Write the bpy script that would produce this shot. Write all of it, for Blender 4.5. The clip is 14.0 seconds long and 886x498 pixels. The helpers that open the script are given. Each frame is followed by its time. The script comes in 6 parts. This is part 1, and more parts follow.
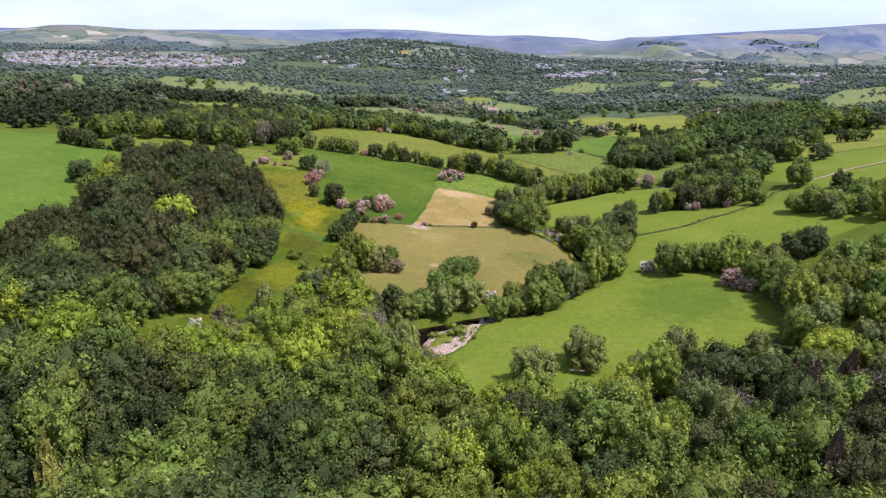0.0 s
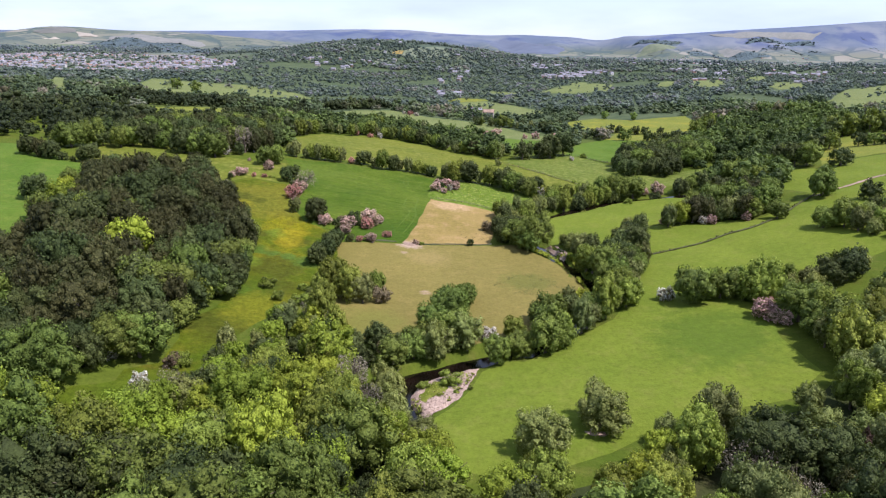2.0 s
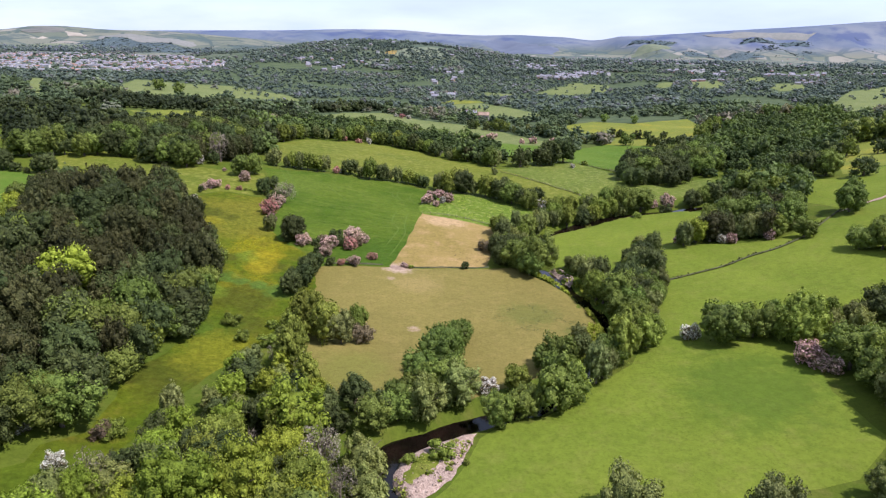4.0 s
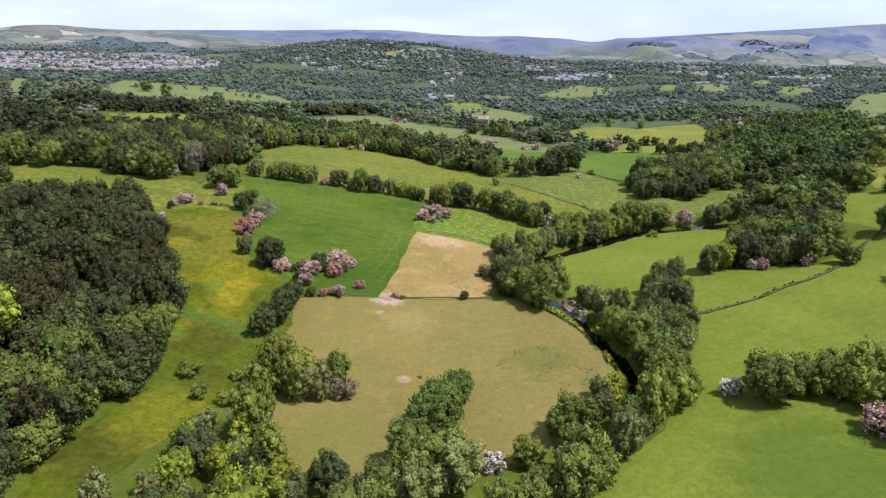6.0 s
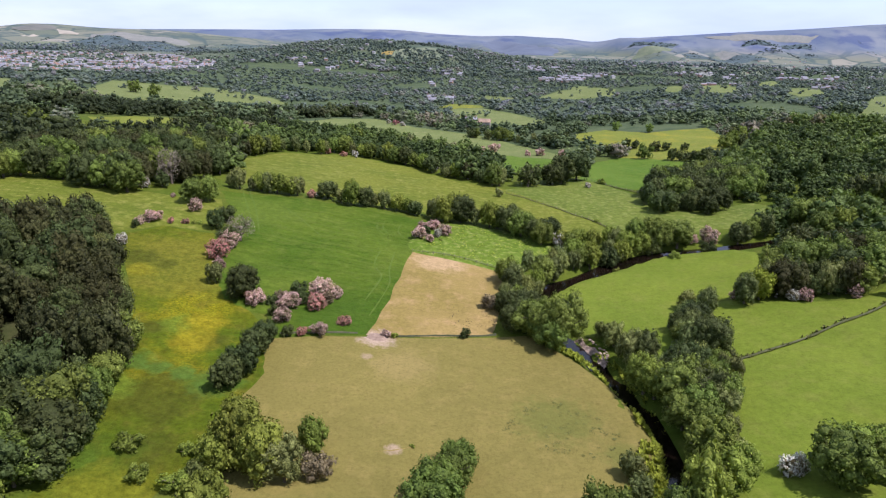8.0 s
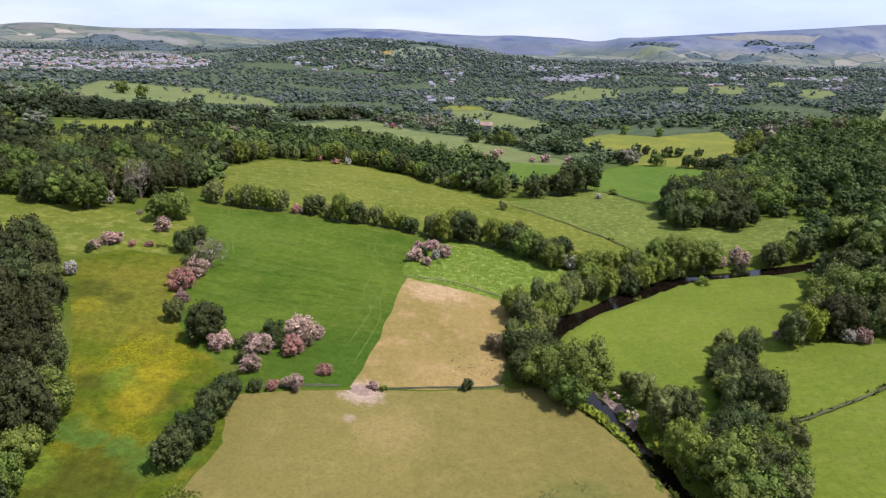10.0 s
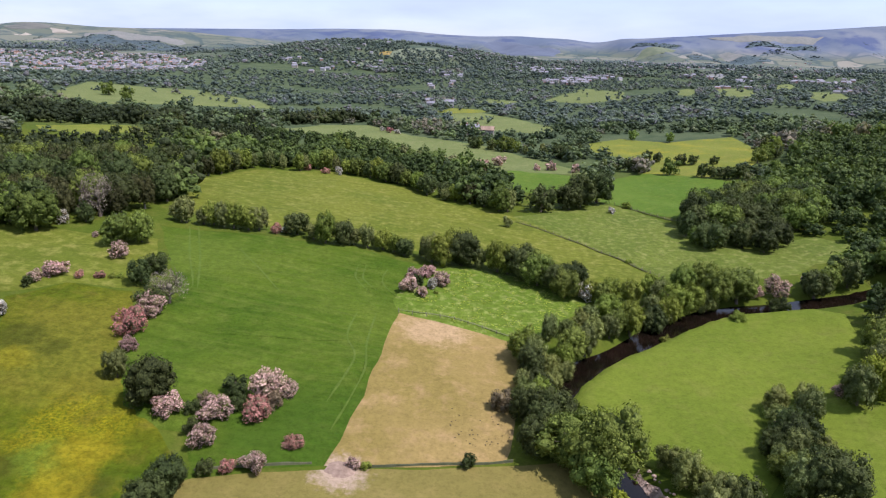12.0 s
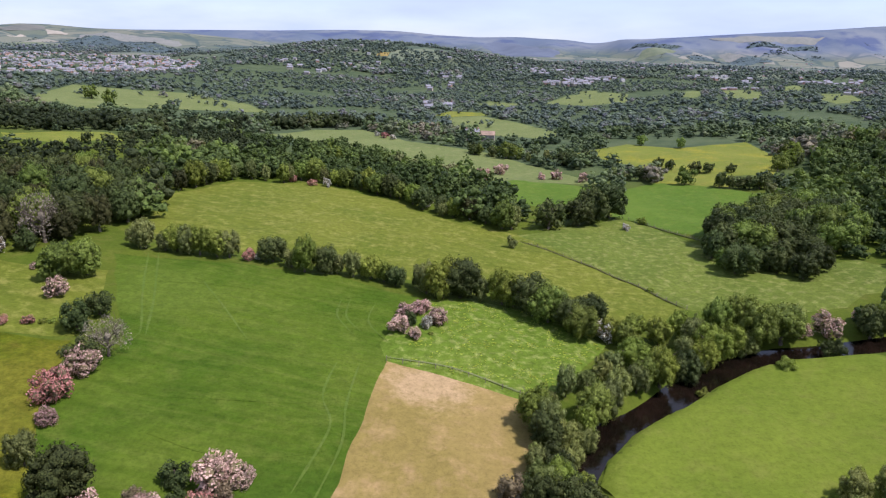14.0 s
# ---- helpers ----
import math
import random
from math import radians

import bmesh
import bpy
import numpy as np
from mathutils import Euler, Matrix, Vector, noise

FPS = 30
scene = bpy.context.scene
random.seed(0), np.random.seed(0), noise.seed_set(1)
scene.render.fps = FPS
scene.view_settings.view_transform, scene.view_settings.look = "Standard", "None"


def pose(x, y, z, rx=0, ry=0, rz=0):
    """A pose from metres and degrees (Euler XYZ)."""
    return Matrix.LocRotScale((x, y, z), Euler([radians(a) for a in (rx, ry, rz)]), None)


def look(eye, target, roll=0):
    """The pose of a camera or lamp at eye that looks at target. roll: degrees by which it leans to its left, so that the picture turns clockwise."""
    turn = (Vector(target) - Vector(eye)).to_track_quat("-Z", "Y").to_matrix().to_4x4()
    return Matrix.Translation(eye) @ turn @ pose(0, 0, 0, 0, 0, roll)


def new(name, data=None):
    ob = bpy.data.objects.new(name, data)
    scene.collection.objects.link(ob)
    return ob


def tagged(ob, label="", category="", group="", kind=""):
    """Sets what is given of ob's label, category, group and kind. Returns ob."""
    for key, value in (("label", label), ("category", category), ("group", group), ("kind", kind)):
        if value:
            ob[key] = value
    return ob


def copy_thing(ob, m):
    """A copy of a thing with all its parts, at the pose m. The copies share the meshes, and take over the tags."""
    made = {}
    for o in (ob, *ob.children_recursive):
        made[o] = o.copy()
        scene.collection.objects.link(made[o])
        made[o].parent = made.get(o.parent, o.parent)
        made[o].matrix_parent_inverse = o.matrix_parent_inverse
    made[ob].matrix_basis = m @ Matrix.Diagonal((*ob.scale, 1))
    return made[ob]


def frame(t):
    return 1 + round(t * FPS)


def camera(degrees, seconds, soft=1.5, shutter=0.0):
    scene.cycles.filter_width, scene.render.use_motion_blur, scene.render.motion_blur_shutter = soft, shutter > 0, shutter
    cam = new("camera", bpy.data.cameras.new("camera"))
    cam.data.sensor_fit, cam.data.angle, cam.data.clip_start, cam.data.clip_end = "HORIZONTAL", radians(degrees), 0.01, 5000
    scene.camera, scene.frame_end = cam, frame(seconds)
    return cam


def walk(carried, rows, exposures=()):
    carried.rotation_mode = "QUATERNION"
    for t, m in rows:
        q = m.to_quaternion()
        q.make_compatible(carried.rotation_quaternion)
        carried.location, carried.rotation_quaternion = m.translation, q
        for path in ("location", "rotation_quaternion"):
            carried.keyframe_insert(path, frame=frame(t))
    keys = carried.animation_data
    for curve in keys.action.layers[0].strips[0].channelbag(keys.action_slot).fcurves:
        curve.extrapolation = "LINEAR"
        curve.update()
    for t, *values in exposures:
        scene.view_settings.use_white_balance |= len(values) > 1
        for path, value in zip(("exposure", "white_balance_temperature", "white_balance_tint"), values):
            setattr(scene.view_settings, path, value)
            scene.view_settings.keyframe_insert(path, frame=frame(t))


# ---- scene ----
cam = camera(70.0, 14.0, soft=1.25)
PATH = [
    (0, (0.574, -2.097, 59.087), (0.499, -0.189, 58.492), 1.3),
    (0.5, (0.638, 3.253, 59.151), (0.562, 5.161, 58.556), 1.1),
    (1, (0.682, 8.675, 59.218), (0.609, 10.583, 58.623), 1.0),
    (1.5, (0.709, 14.16, 59.286), (0.64, 16.068, 58.691), 1.0),
    (2, (0.719, 19.698, 59.354), (0.655, 21.607, 58.759), 1.0),
    (2.5, (0.715, 25.281, 59.423), (0.655, 27.19, 58.829), 1.0),
    (3, (0.696, 30.902, 59.493), (0.642, 32.81, 58.898), 1.0),
    (5.5, (0.452, 59.343, 59.83), (0.412, 61.252, 59.238), 1.2),
    (6, (0.383, 65.067, 59.893), (0.343, 66.977, 59.301), 1.3),
    (6.5, (0.309, 70.796, 59.953), (0.27, 72.706, 59.361), 1.3),
    (7, (0.234, 76.529, 60.012), (0.195, 78.439, 59.419), 1.4),
    (7.5, (0.157, 82.265, 60.067), (0.118, 84.175, 59.473), 1.4),
    (8, (0.081, 88.004, 60.118), (0.042, 89.914, 59.525), 1.4),
    (10.5, (-0.242, 116.808, 60.314), (-0.281, 118.717, 59.72), 1.5),
    (11, (-0.286, 122.613, 60.338), (-0.325, 124.523, 59.745), 1.5),
    (11.5, (-0.319, 128.445, 60.356), (-0.358, 130.355, 59.764), 1.5),
    (12, (-0.341, 134.31, 60.368), (-0.379, 136.22, 59.776), 1.6),
    (12.5, (-0.349, 140.215, 60.374), (-0.386, 142.125, 59.783), 1.6),
    (13, (-0.343, 146.168, 60.372), (-0.38, 148.078, 59.782), 1.6),
    (13.5, (-0.321, 152.178, 60.364), (-0.357, 154.089, 59.774), 1.5),
    (14, (-0.281, 158.254, 60.347), (-0.317, 160.165, 59.758), 1.5),
]
walk(cam, [(t, look(eye, target, roll)) for t, eye, target, roll in PATH], [(0, 1.15, 6150, 22), (3, 1.13, 6150, 22), (8, 1.03, 6150, 22), (14, 0.92, 6150, 22)])

# ---------------------------------------------------------------- light
SUN_AZ, SUN_EL = radians(108), radians(60)
world = bpy.data.worlds.new("sky_world")
scene.world = world
world.use_nodes = True
wn, wl = world.node_tree.nodes, world.node_tree.links
wn.clear()
sky = wn.new("ShaderNodeTexSky")
sky.sky_type = "NISHITA"
sky.sun_disc = False
sky.sun_elevation, sky.sun_rotation = SUN_EL, SUN_AZ
sky.air_density, sky.dust_density, sky.ozone_density = 1.0, 0.5, 2.0
cloud_at = wn.new("ShaderNodeTexCoord")
cloud_map = wn.new("ShaderNodeMapping")
cloud_map.inputs["Scale"].default_value = (1.6, 1.6, 7.0)
cloud_noise = wn.new("ShaderNodeTexNoise")
cloud_noise.inputs["Scale"].default_value = 2.2
cloud_noise.inputs["Detail"].default_value = 6
cloud_ramp = wn.new("ShaderNodeMapRange")
cloud_ramp.inputs["From Min"].default_value, cloud_ramp.inputs["From Max"].default_value = 0.4, 0.62
cloud_ramp.inputs["To Min"].default_value, cloud_ramp.inputs["To Max"].default_value = 0.45, 1.0
cloud_mix = wn.new("ShaderNodeMixRGB")
cloud_mix.inputs[2].default_value = (3.55, 4.3, 5.5, 1)
back = wn.new("ShaderNodeBackground")
back.inputs["Strength"].default_value = 0.095
wout = wn.new("ShaderNodeOutputWorld")
wl.new(cloud_at.outputs["Generated"], cloud_map.inputs["Vector"])
wl.new(cloud_map.outputs[0], cloud_noise.inputs["Vector"])
wl.new(cloud_noise.outputs[0], cloud_ramp.inputs["Value"])
wl.new(cloud_ramp.outputs[0], cloud_mix.inputs[0])
wl.new(sky.outputs[0], cloud_mix.inputs[1])
wl.new(cloud_mix.outputs[0], back.inputs["Color"])
wl.new(back.outputs[0], wout.inputs["Surface"])

sun_data = bpy.data.lights.new("sun", "SUN")
sun_data.energy, sun_data.angle, sun_data.color = 3.4, radians(0.53), (1.0, 0.965, 0.92)
sun = new("sun", sun_data)
sun_dir = Vector((math.sin(SUN_AZ) * math.cos(SUN_EL), math.cos(SUN_AZ) * math.cos(SUN_EL), math.sin(SUN_EL)))
sun.matrix_world = look(sun_dir * 500, (0, 0, 0))

# ---------------------------------------------------------------- terrain
RIVER = [(114, 293), (104, 288), (93, 285.5), (83, 284.5), (71, 284), (61, 280.5), (50, 273.5), (40, 264.5), (29.5, 256.5), (22.5, 248), (19, 240), (21, 230), (28, 217), (32, 205), (36, 190), (37, 178), (34, 167), (25, 155), (14.3, 144.5), (8.7, 142), (3.7, 139.7), (-3.1, 135.4), (-8.8, 131.6), (-11, 125.5), (-10.3, 120), (-7.2, 116), (-7, 111), (-9, 103), (-14, 90), (-30, 75), (-60, 60)]


LEVELS = [
    [12.9, 10.4, 8.2, 6.6, 5.9, 7.5, 10.1, 14.5, 20.2],
    [19.4, 14.2, 8.7, 3.6, 2.9, 5.7, 10.5, 17.0, 23.5],
    [24.7, 18.0, 9.6, -1.4, -3.6, 1.2, 12.7, 20.5, 26.6],
    [27.3, 20.9, 14.9, 5.4, -5.8, 2.9, 20.8, 25.3, 29.9],
    [27.8, 21.9, 18.7, 16.1, -0.9, -2.0, 17.1, 27.8, 34.4],
    [28.7, 22.7, 17.3, 12.5, 5.2, 0.8, 8.5, 23.7, 35.7],
    [30.3, 23.6, 16.8, 9.7, 2.6, 1.7, 6.9, 19.1, 32.7],
    [32.2, 24.3, 16.4, 8.4, 0.6, 1.0, 7.2, 16.7, 28.3],
    [34.1, 24.7, 15.4, 7.4, 2.8, 4.2, 8.9, 15.5, 24.2],
]
KNOLL = [(-76, 112), (-84, 150), (-97, 205)]


def spline_weights(u, n):
    u = np.clip(u, 0, n - 1 - 1e-6)
    i = np.floor(u).astype(int)
    f = u - i
    w = np.zeros((len(u), n))
    for k, v in enumerate(((1 - f) ** 3 / 6, (3 * f**3 - 6 * f**2 + 4) / 6, (-3 * f**3 + 3 * f**2 + 3 * f + 1) / 6, f**3 / 6)):
        np.add.at(w, (np.arange(len(u)), np.clip(i + k - 1, 0, n - 1)), v)
    return w
def smooth(a, b, v):
    s = np.clip((v - a) / (b - a), 0, 1)
    return s * s * (3 - 2 * s)
def line_distance(px, py, line):
    best = np.full(px.shape, 1e9)
    for (ax, ay), (bx, by) in zip(line[:-1], line[1:]):
        dx, dy = bx - ax, by - ay
        s = np.clip(((px - ax) * dx + (py - ay) * dy) / (dx * dx + dy * dy), 0, 1)
        best = np.minimum(best, np.hypot(px - ax - s * dx, py - ay - s * dy))
    return best
def ridge(px, py, y0, w, xs, hs):
    xx = px[:, None] + np.array((-60, -30, 0, 30, 60))
    return np.interp(xx, xs, hs).mean(1) * np.exp(-(((py - y0) / w) ** 2))
def heights(px, py):
    px, py = np.atleast_1d(np.asarray(px, float)), np.atleast_1d(np.asarray(py, float))
    lev = np.array(LEVELS, float)
    inner = np.einsum("ki,kj,ij->k", spline_weights((py + 40) / 80, 9), spline_weights((px + 320) / 80, 9), lev)
    outer = 6 + 18 * smooth(60, 420, np.abs(px)) + 14 * smooth(550, 1700, py) + (3 * smooth(1300, 1600, py) - 9 * smooth(850, 1050, py) * (1 - smooth(1500, 1900, py))) * smooth(330, 480, -px)
    outer += 58 * np.exp(-(((px + 150) / 330) ** 2) - ((py - 1760) / 380) ** 2)
    outer += ridge(px, py, 3050, 520, (-3200, -2150, -2040, -1986, -1907, -1807, -1708, -1633, -1408, -1283, -900, -500), (30, 56, 73, 88, 104, 100, 93, 88, 87, 83, 55, 0))
    outer += ridge(px, py, 4500, 650, (-4000, -2500, -1566, -1189, -813, -439, -66, 306, 492, 678, 780, 860, 920, 1000, 1300, 2200, 4000), (110, 114, 132, 138, 152, 155, 154, 142, 133, 128, 114, 92, 66, 30, 16, 6, 6))
    outer += ridge(px, py, 3940, 420, (560, 800, 840, 880, 1061, 1376, 1688, 1997, 2358, 3500), (2, 14, 30, 92, 120, 150, 175, 198, 231, 250))
    spur = np.sin(px * 0.0125 + 1.5 * np.sin(py * 0.0021)) + 0.6 * np.sin(px * 0.031 + py * 0.004 + 1.0)
    outer += 15 * spur * np.exp(-(((py - 3480) / 230) ** 2)) * smooth(650, 900, px) + 9 * spur * np.exp(-(((py - 2560) / 180) ** 2)) * smooth(300, 700, -px) + 12 * spur * np.exp(-(((py - 3950) / 200) ** 2)) * (1 - smooth(500, 800, px))
    k = smooth(470, 600, py) + (1 - smooth(470, 600, py)) * smooth(240, 320, np.abs(px))
    z = inner * (1 - k) + outer * k
    roll = np.sin(px * 0.21 + 1.7 * np.sin(py * 0.05)) * np.sin(py * 0.17 + 1.3 * np.sin(px * 0.07)) + 0.7 * np.sin(px * 0.09 + py * 0.13 + 2)
    z = z + 0.28 * roll * (1 - smooth(450, 700, py))
    z = z + 7 * np.exp(-((line_distance(px, py, KNOLL) / 18) ** 2))
    d = line_distance(px, py, RIVER)
    wide = 2.6 - 0.5 * smooth(148, 168, py) + 1.4 * smooth(222, 242, py)
    return z - 2.6 * np.exp(-((d / wide) ** 4))


def height(x, y):
    return float(heights([x], [y])[0])


def inside(px, py, poly):
    px, py = np.asarray(px, float), np.asarray(py, float)
    res = np.zeros(px.shape, bool)
    n = len(poly)
    for k in range(n):
        (ax, ay), (bx, by) = poly[k], poly[(k + 1) % n]
        if ay == by:
            continue
        cross = (ay > py) != (by > py)
        res ^= cross & (px < (bx - ax) * (py - ay) / (by - ay) + ax)
    return res


# ---------------------------------------------------------------- materials
def material(name):
    m = bpy.data.materials.new(name)
    m.use_nodes = True
    n, l = m.node_tree.nodes, m.node_tree.links
    n.clear()
    out = n.new("ShaderNodeOutputMaterial")
    return m, n, l, out


def noise_node(n, l, vec, scale, detail=4.0, rough=0.55):
    t = n.new("ShaderNodeTexNoise")
    t.inputs["Scale"].default_value, t.inputs["Detail"].default_value, t.inputs["Roughness"].default_value = scale, detail, rough
    l.new(vec, t.inputs["Vector"])
    return t.outputs[0]


def mix_node(n, l, fac, a, b, kind="MIX"):
    x = n.new("ShaderNodeMixRGB")
    x.blend_type = kind
    for k, v in ((0, fac), (1, a), (2, b)):
        if isinstance(v, (int, float)):
            x.inputs[k].default_value = v
        elif isinstance(v, tuple):
            x.inputs[k].default_value = (*v, 1)
        else:
            l.new(v, x.inputs[k])
    return x.outputs[0]


def range_node(n, l, v, a, b, c=0.0, d=1.0):
    x = n.new("ShaderNodeMapRange")
    x.inputs["From Min"].default_value, x.inputs["From Max"].default_value = a, b
    x.inputs["To Min"].default_value, x.inputs["To Max"].default_value = c, d
    l.new(v, x.inputs["Value"])
    return x.outputs[0]


def stretched_node(n, l, vec, turn, scale):
    """Coordinates turned about z and then stretched, for streaks along one direction."""
    a, b = n.new("ShaderNodeMapping"), n.new("ShaderNodeMapping")
    a.inputs["Rotation"].default_value = (0, 0, -turn)
    b.inputs["Location"].default_value = (40, 17, 0)
    b.inputs["Scale"].default_value = scale
    l.new(vec, a.inputs["Vector"])
    l.new(a.outputs[0], b.inputs["Vector"])
    return b.outputs[0]


def grass_material(name, low, high, dry=(0.2, 0.19, 0.06), dry_amount=0.25, flower=None, flower_amount=0.0, drift=None, rank=(), bump=0.5, streak=0.0, mottle=0.15, grain=0.22, turn=0.5):
    """Grass: patches of tens of metres, tussocks of half a metre, blades as fine grain."""
    m, n, l, out = material(name)
    pos = n.new("ShaderNodeNewGeometry").outputs["Position"]
    flat = n.new("ShaderNodeMapping")
    flat.inputs["Scale"].default_value = (1, 1, 0.2)
    l.new(pos, flat.inputs["Vector"])
    p = flat.outputs[0]
    big = range_node(n, l, noise_node(n, l, p, 0.035, 3), 0.35, 0.65)
    mid = range_node(n, l, noise_node(n, l, p, grain, 5, 0.65), 0.3, 0.7)
    fine = range_node(n, l, noise_node(n, l, p, 1.7, 4, 0.7), 0.25, 0.75)
    col = mix_node(n, l, big, low, high)
    col = mix_node(n, l, range_node(n, l, mid, 0.5, 1.0, 0, dry_amount), col, dry)
    if streak:
        st = stretched_node(n, l, pos, turn, (0.035, 0.6, 0.05))
        sv = range_node(n, l, noise_node(n, l, st, 1.0, 4), 0.45, 0.7, 0, streak)
        col = mix_node(n, l, sv, col, dry)
        furrow = stretched_node(n, l, pos, turn + 0.25, (0.02, 0.3, 0.05))
        fv = range_node(n, l, noise_node(n, l, furrow, 1.0, 5), 0.52, 0.68, 0, 0.32)
        col = mix_node(n, l, fv, col, tuple(c * 0.72 for c in low))
    if flower:
        fl = noise_node(n, l, p, 0.06, 4, 0.6)
        if drift:
            off = n.new("ShaderNodeVectorMath")
            off.operation = "DISTANCE"
            off.inputs[1].default_value = drift[:3]
            l.new(pos, off.inputs[0])
            near = range_node(n, l, off.outputs["Value"], drift[3] * 0.3, drift[3], 0.09, -0.14)
            total = n.new("ShaderNodeMath")
            total.operation = "ADD"
            l.new(fl, total.inputs[0])
            l.new(near, total.inputs[1])
            fl = total.outputs[0]
        fl = range_node(n, l, fl, 0.5, 0.68, 0, flower_amount)
        spots = range_node(n, l, noise_node(n, l, p, 2.2, 3, 0.7), 0.34, 0.66)
        fm = n.new("ShaderNodeMath")
        fm.operation = "MULTIPLY"
        l.new(fl, fm.inputs[0])
        l.new(spots, fm.inputs[1])
        col = mix_node(n, l, fm.outputs[0], col, flower)
    for x, y, z, reach, tint, grain in rank:
        # a stretch of other growth or worn ground with a ragged edge
        off = n.new("ShaderNodeVectorMath")
        off.operation = "DISTANCE"
        off.inputs[1].default_value = (x, y, z)
        l.new(pos, off.inputs[0])
        ragged = n.new("ShaderNodeMath")
        ragged.operation = "ADD"
        l.new(range_node(n, l, off.outputs["Value"], reach * 0.25, reach, 0.32, -0.3), ragged.inputs[0])
        l.new(noise_node(n, l, p, grain, 6, 0.7), ragged.inputs[1])
        col = mix_node(n, l, range_node(n, l, ragged.outputs[0], 0.45, 0.75, 0, 0.75), col, tint)
    blotch = range_node(n, l, noise_node(n, l, p, 0.6, 5, 0.7), 0.3, 0.7, 1 - mottle, 1 + 0.9 * mottle)
    col = mix_node(n, l, 1.0, col, blotch, "MULTIPLY")
    dark = tuple(c * 0.55 for c in low)
    col = mix_node(n, l, range_node(n, l, fine, 0.0, 0.55, 0.55, 0.0), col, dark)
    bs = n.new("ShaderNodeBsdfPrincipled")
    bs.inputs["Roughness"].default_value = 0.9
    bs.inputs["Specular IOR Level"].default_value = 0.06
    l.new(col, bs.inputs["Base Color"])
    bp = n.new("ShaderNodeBump")
    bp.inputs["Strength"].default_value, bp.inputs["Distance"].default_value = bump, 0.35
    l.new(noise_node(n, l, p, 1.1, 6, 0.7), bp.inputs["Height"])
    l.new(bp.outputs[0], bs.inputs["Normal"])
    l.new(bs.outputs[0], out.inputs["Surface"])
    return m


def leaf_material(name, a, b, light=None, trans=0.26, toned=False, cluster=2.7):
    """Foliage: every leaf cluster has its own shade, and every tree its own tint."""
    m, n, l, out = material(name)
    geo = n.new("ShaderNodeNewGeometry")
    info = n.new("ShaderNodeObjectInfo")
    col = mix_node(n, l, geo.outputs["Random Per Island"], tuple(c * 0.86 for c in a), tuple(c * 1.12 for c in b))
    if toned:
        at = n.new("ShaderNodeAttribute")
        at.attribute_name = "tone"
        ramp = n.new("ShaderNodeValToRGB")
        e = ramp.color_ramp.elements
        e[0].position, e[0].color = 0.0, (*a, 1)
        e[1].position, e[1].color = 1.0, (*light, 1)
        for at_tone, tint in ((0.35, b), (0.62, (b[0] * 1.5, b[1] * 1.5, b[2] * 1.2)), (0.8, (b[0] * 1.6, b[1] * 1.25, b[2] * 1.8))):
            e.new(at_tone).color = (*tint, 1)
        l.new(at.outputs["Fac"], ramp.inputs[0])
        wob = range_node(n, l, geo.outputs["Random Per Island"], 0, 1, 0.85, 1.15)
        col = mix_node(n, l, 1.0, ramp.outputs[0], wob, "MULTIPLY")
    else:
        hs = n.new("ShaderNodeHueSaturation")
        l.new(range_node(n, l, info.outputs["Random"], 0, 1, 0.47, 0.503), hs.inputs["Hue"])
        other = n.new("ShaderNodeMath")
        other.operation = "PINGPONG"
        other.inputs[1].default_value = 0.147
        l.new(info.outputs["Random"], other.inputs[0])
        l.new(range_node(n, l, other.outputs[0], 0, 0.147, 0.74, 1.3), hs.inputs["Value"])
        l.new(col, hs.inputs["Color"])
        col = hs.outputs[0]
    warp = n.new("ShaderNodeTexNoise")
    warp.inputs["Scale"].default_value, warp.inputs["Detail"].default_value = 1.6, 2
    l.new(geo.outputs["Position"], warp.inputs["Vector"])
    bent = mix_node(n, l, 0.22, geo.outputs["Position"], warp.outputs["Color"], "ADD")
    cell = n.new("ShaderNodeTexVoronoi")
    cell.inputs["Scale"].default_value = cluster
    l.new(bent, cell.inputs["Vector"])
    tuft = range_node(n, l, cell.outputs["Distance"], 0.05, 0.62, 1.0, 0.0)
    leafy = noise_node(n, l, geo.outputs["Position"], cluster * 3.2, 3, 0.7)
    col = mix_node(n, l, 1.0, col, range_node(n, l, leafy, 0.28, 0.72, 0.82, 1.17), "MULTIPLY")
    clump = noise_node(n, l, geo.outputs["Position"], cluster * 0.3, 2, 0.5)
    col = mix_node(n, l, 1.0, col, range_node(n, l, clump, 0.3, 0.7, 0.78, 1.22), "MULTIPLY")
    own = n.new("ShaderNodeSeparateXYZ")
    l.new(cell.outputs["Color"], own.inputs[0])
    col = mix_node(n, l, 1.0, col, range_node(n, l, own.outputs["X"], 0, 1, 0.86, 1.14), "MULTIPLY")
    bs = n.new("ShaderNodeBsdfPrincipled")
    bs.inputs["Roughness"].default_value = 0.62
    bs.inputs["Specular IOR Level"].default_value = 0.14
    l.new(col, bs.inputs["Base Color"])
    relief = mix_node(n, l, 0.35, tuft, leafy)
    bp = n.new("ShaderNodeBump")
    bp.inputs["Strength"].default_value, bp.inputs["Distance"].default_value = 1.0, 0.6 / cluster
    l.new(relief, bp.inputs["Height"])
    l.new(bp.outputs[0], bs.inputs["Normal"])
    tr = n.new("ShaderNodeBsdfTranslucent")
    l.new(mix_node(n, l, 1.0, col, (1.0, 1.0, 0.55), "MULTIPLY"), tr.inputs["Color"])
    mx = n.new("ShaderNodeMixShader")
    mx.inputs[0].default_value = trans
    l.new(bs.outputs[0], mx.inputs[1])
    l.new(tr.outputs[0], mx.inputs[2])
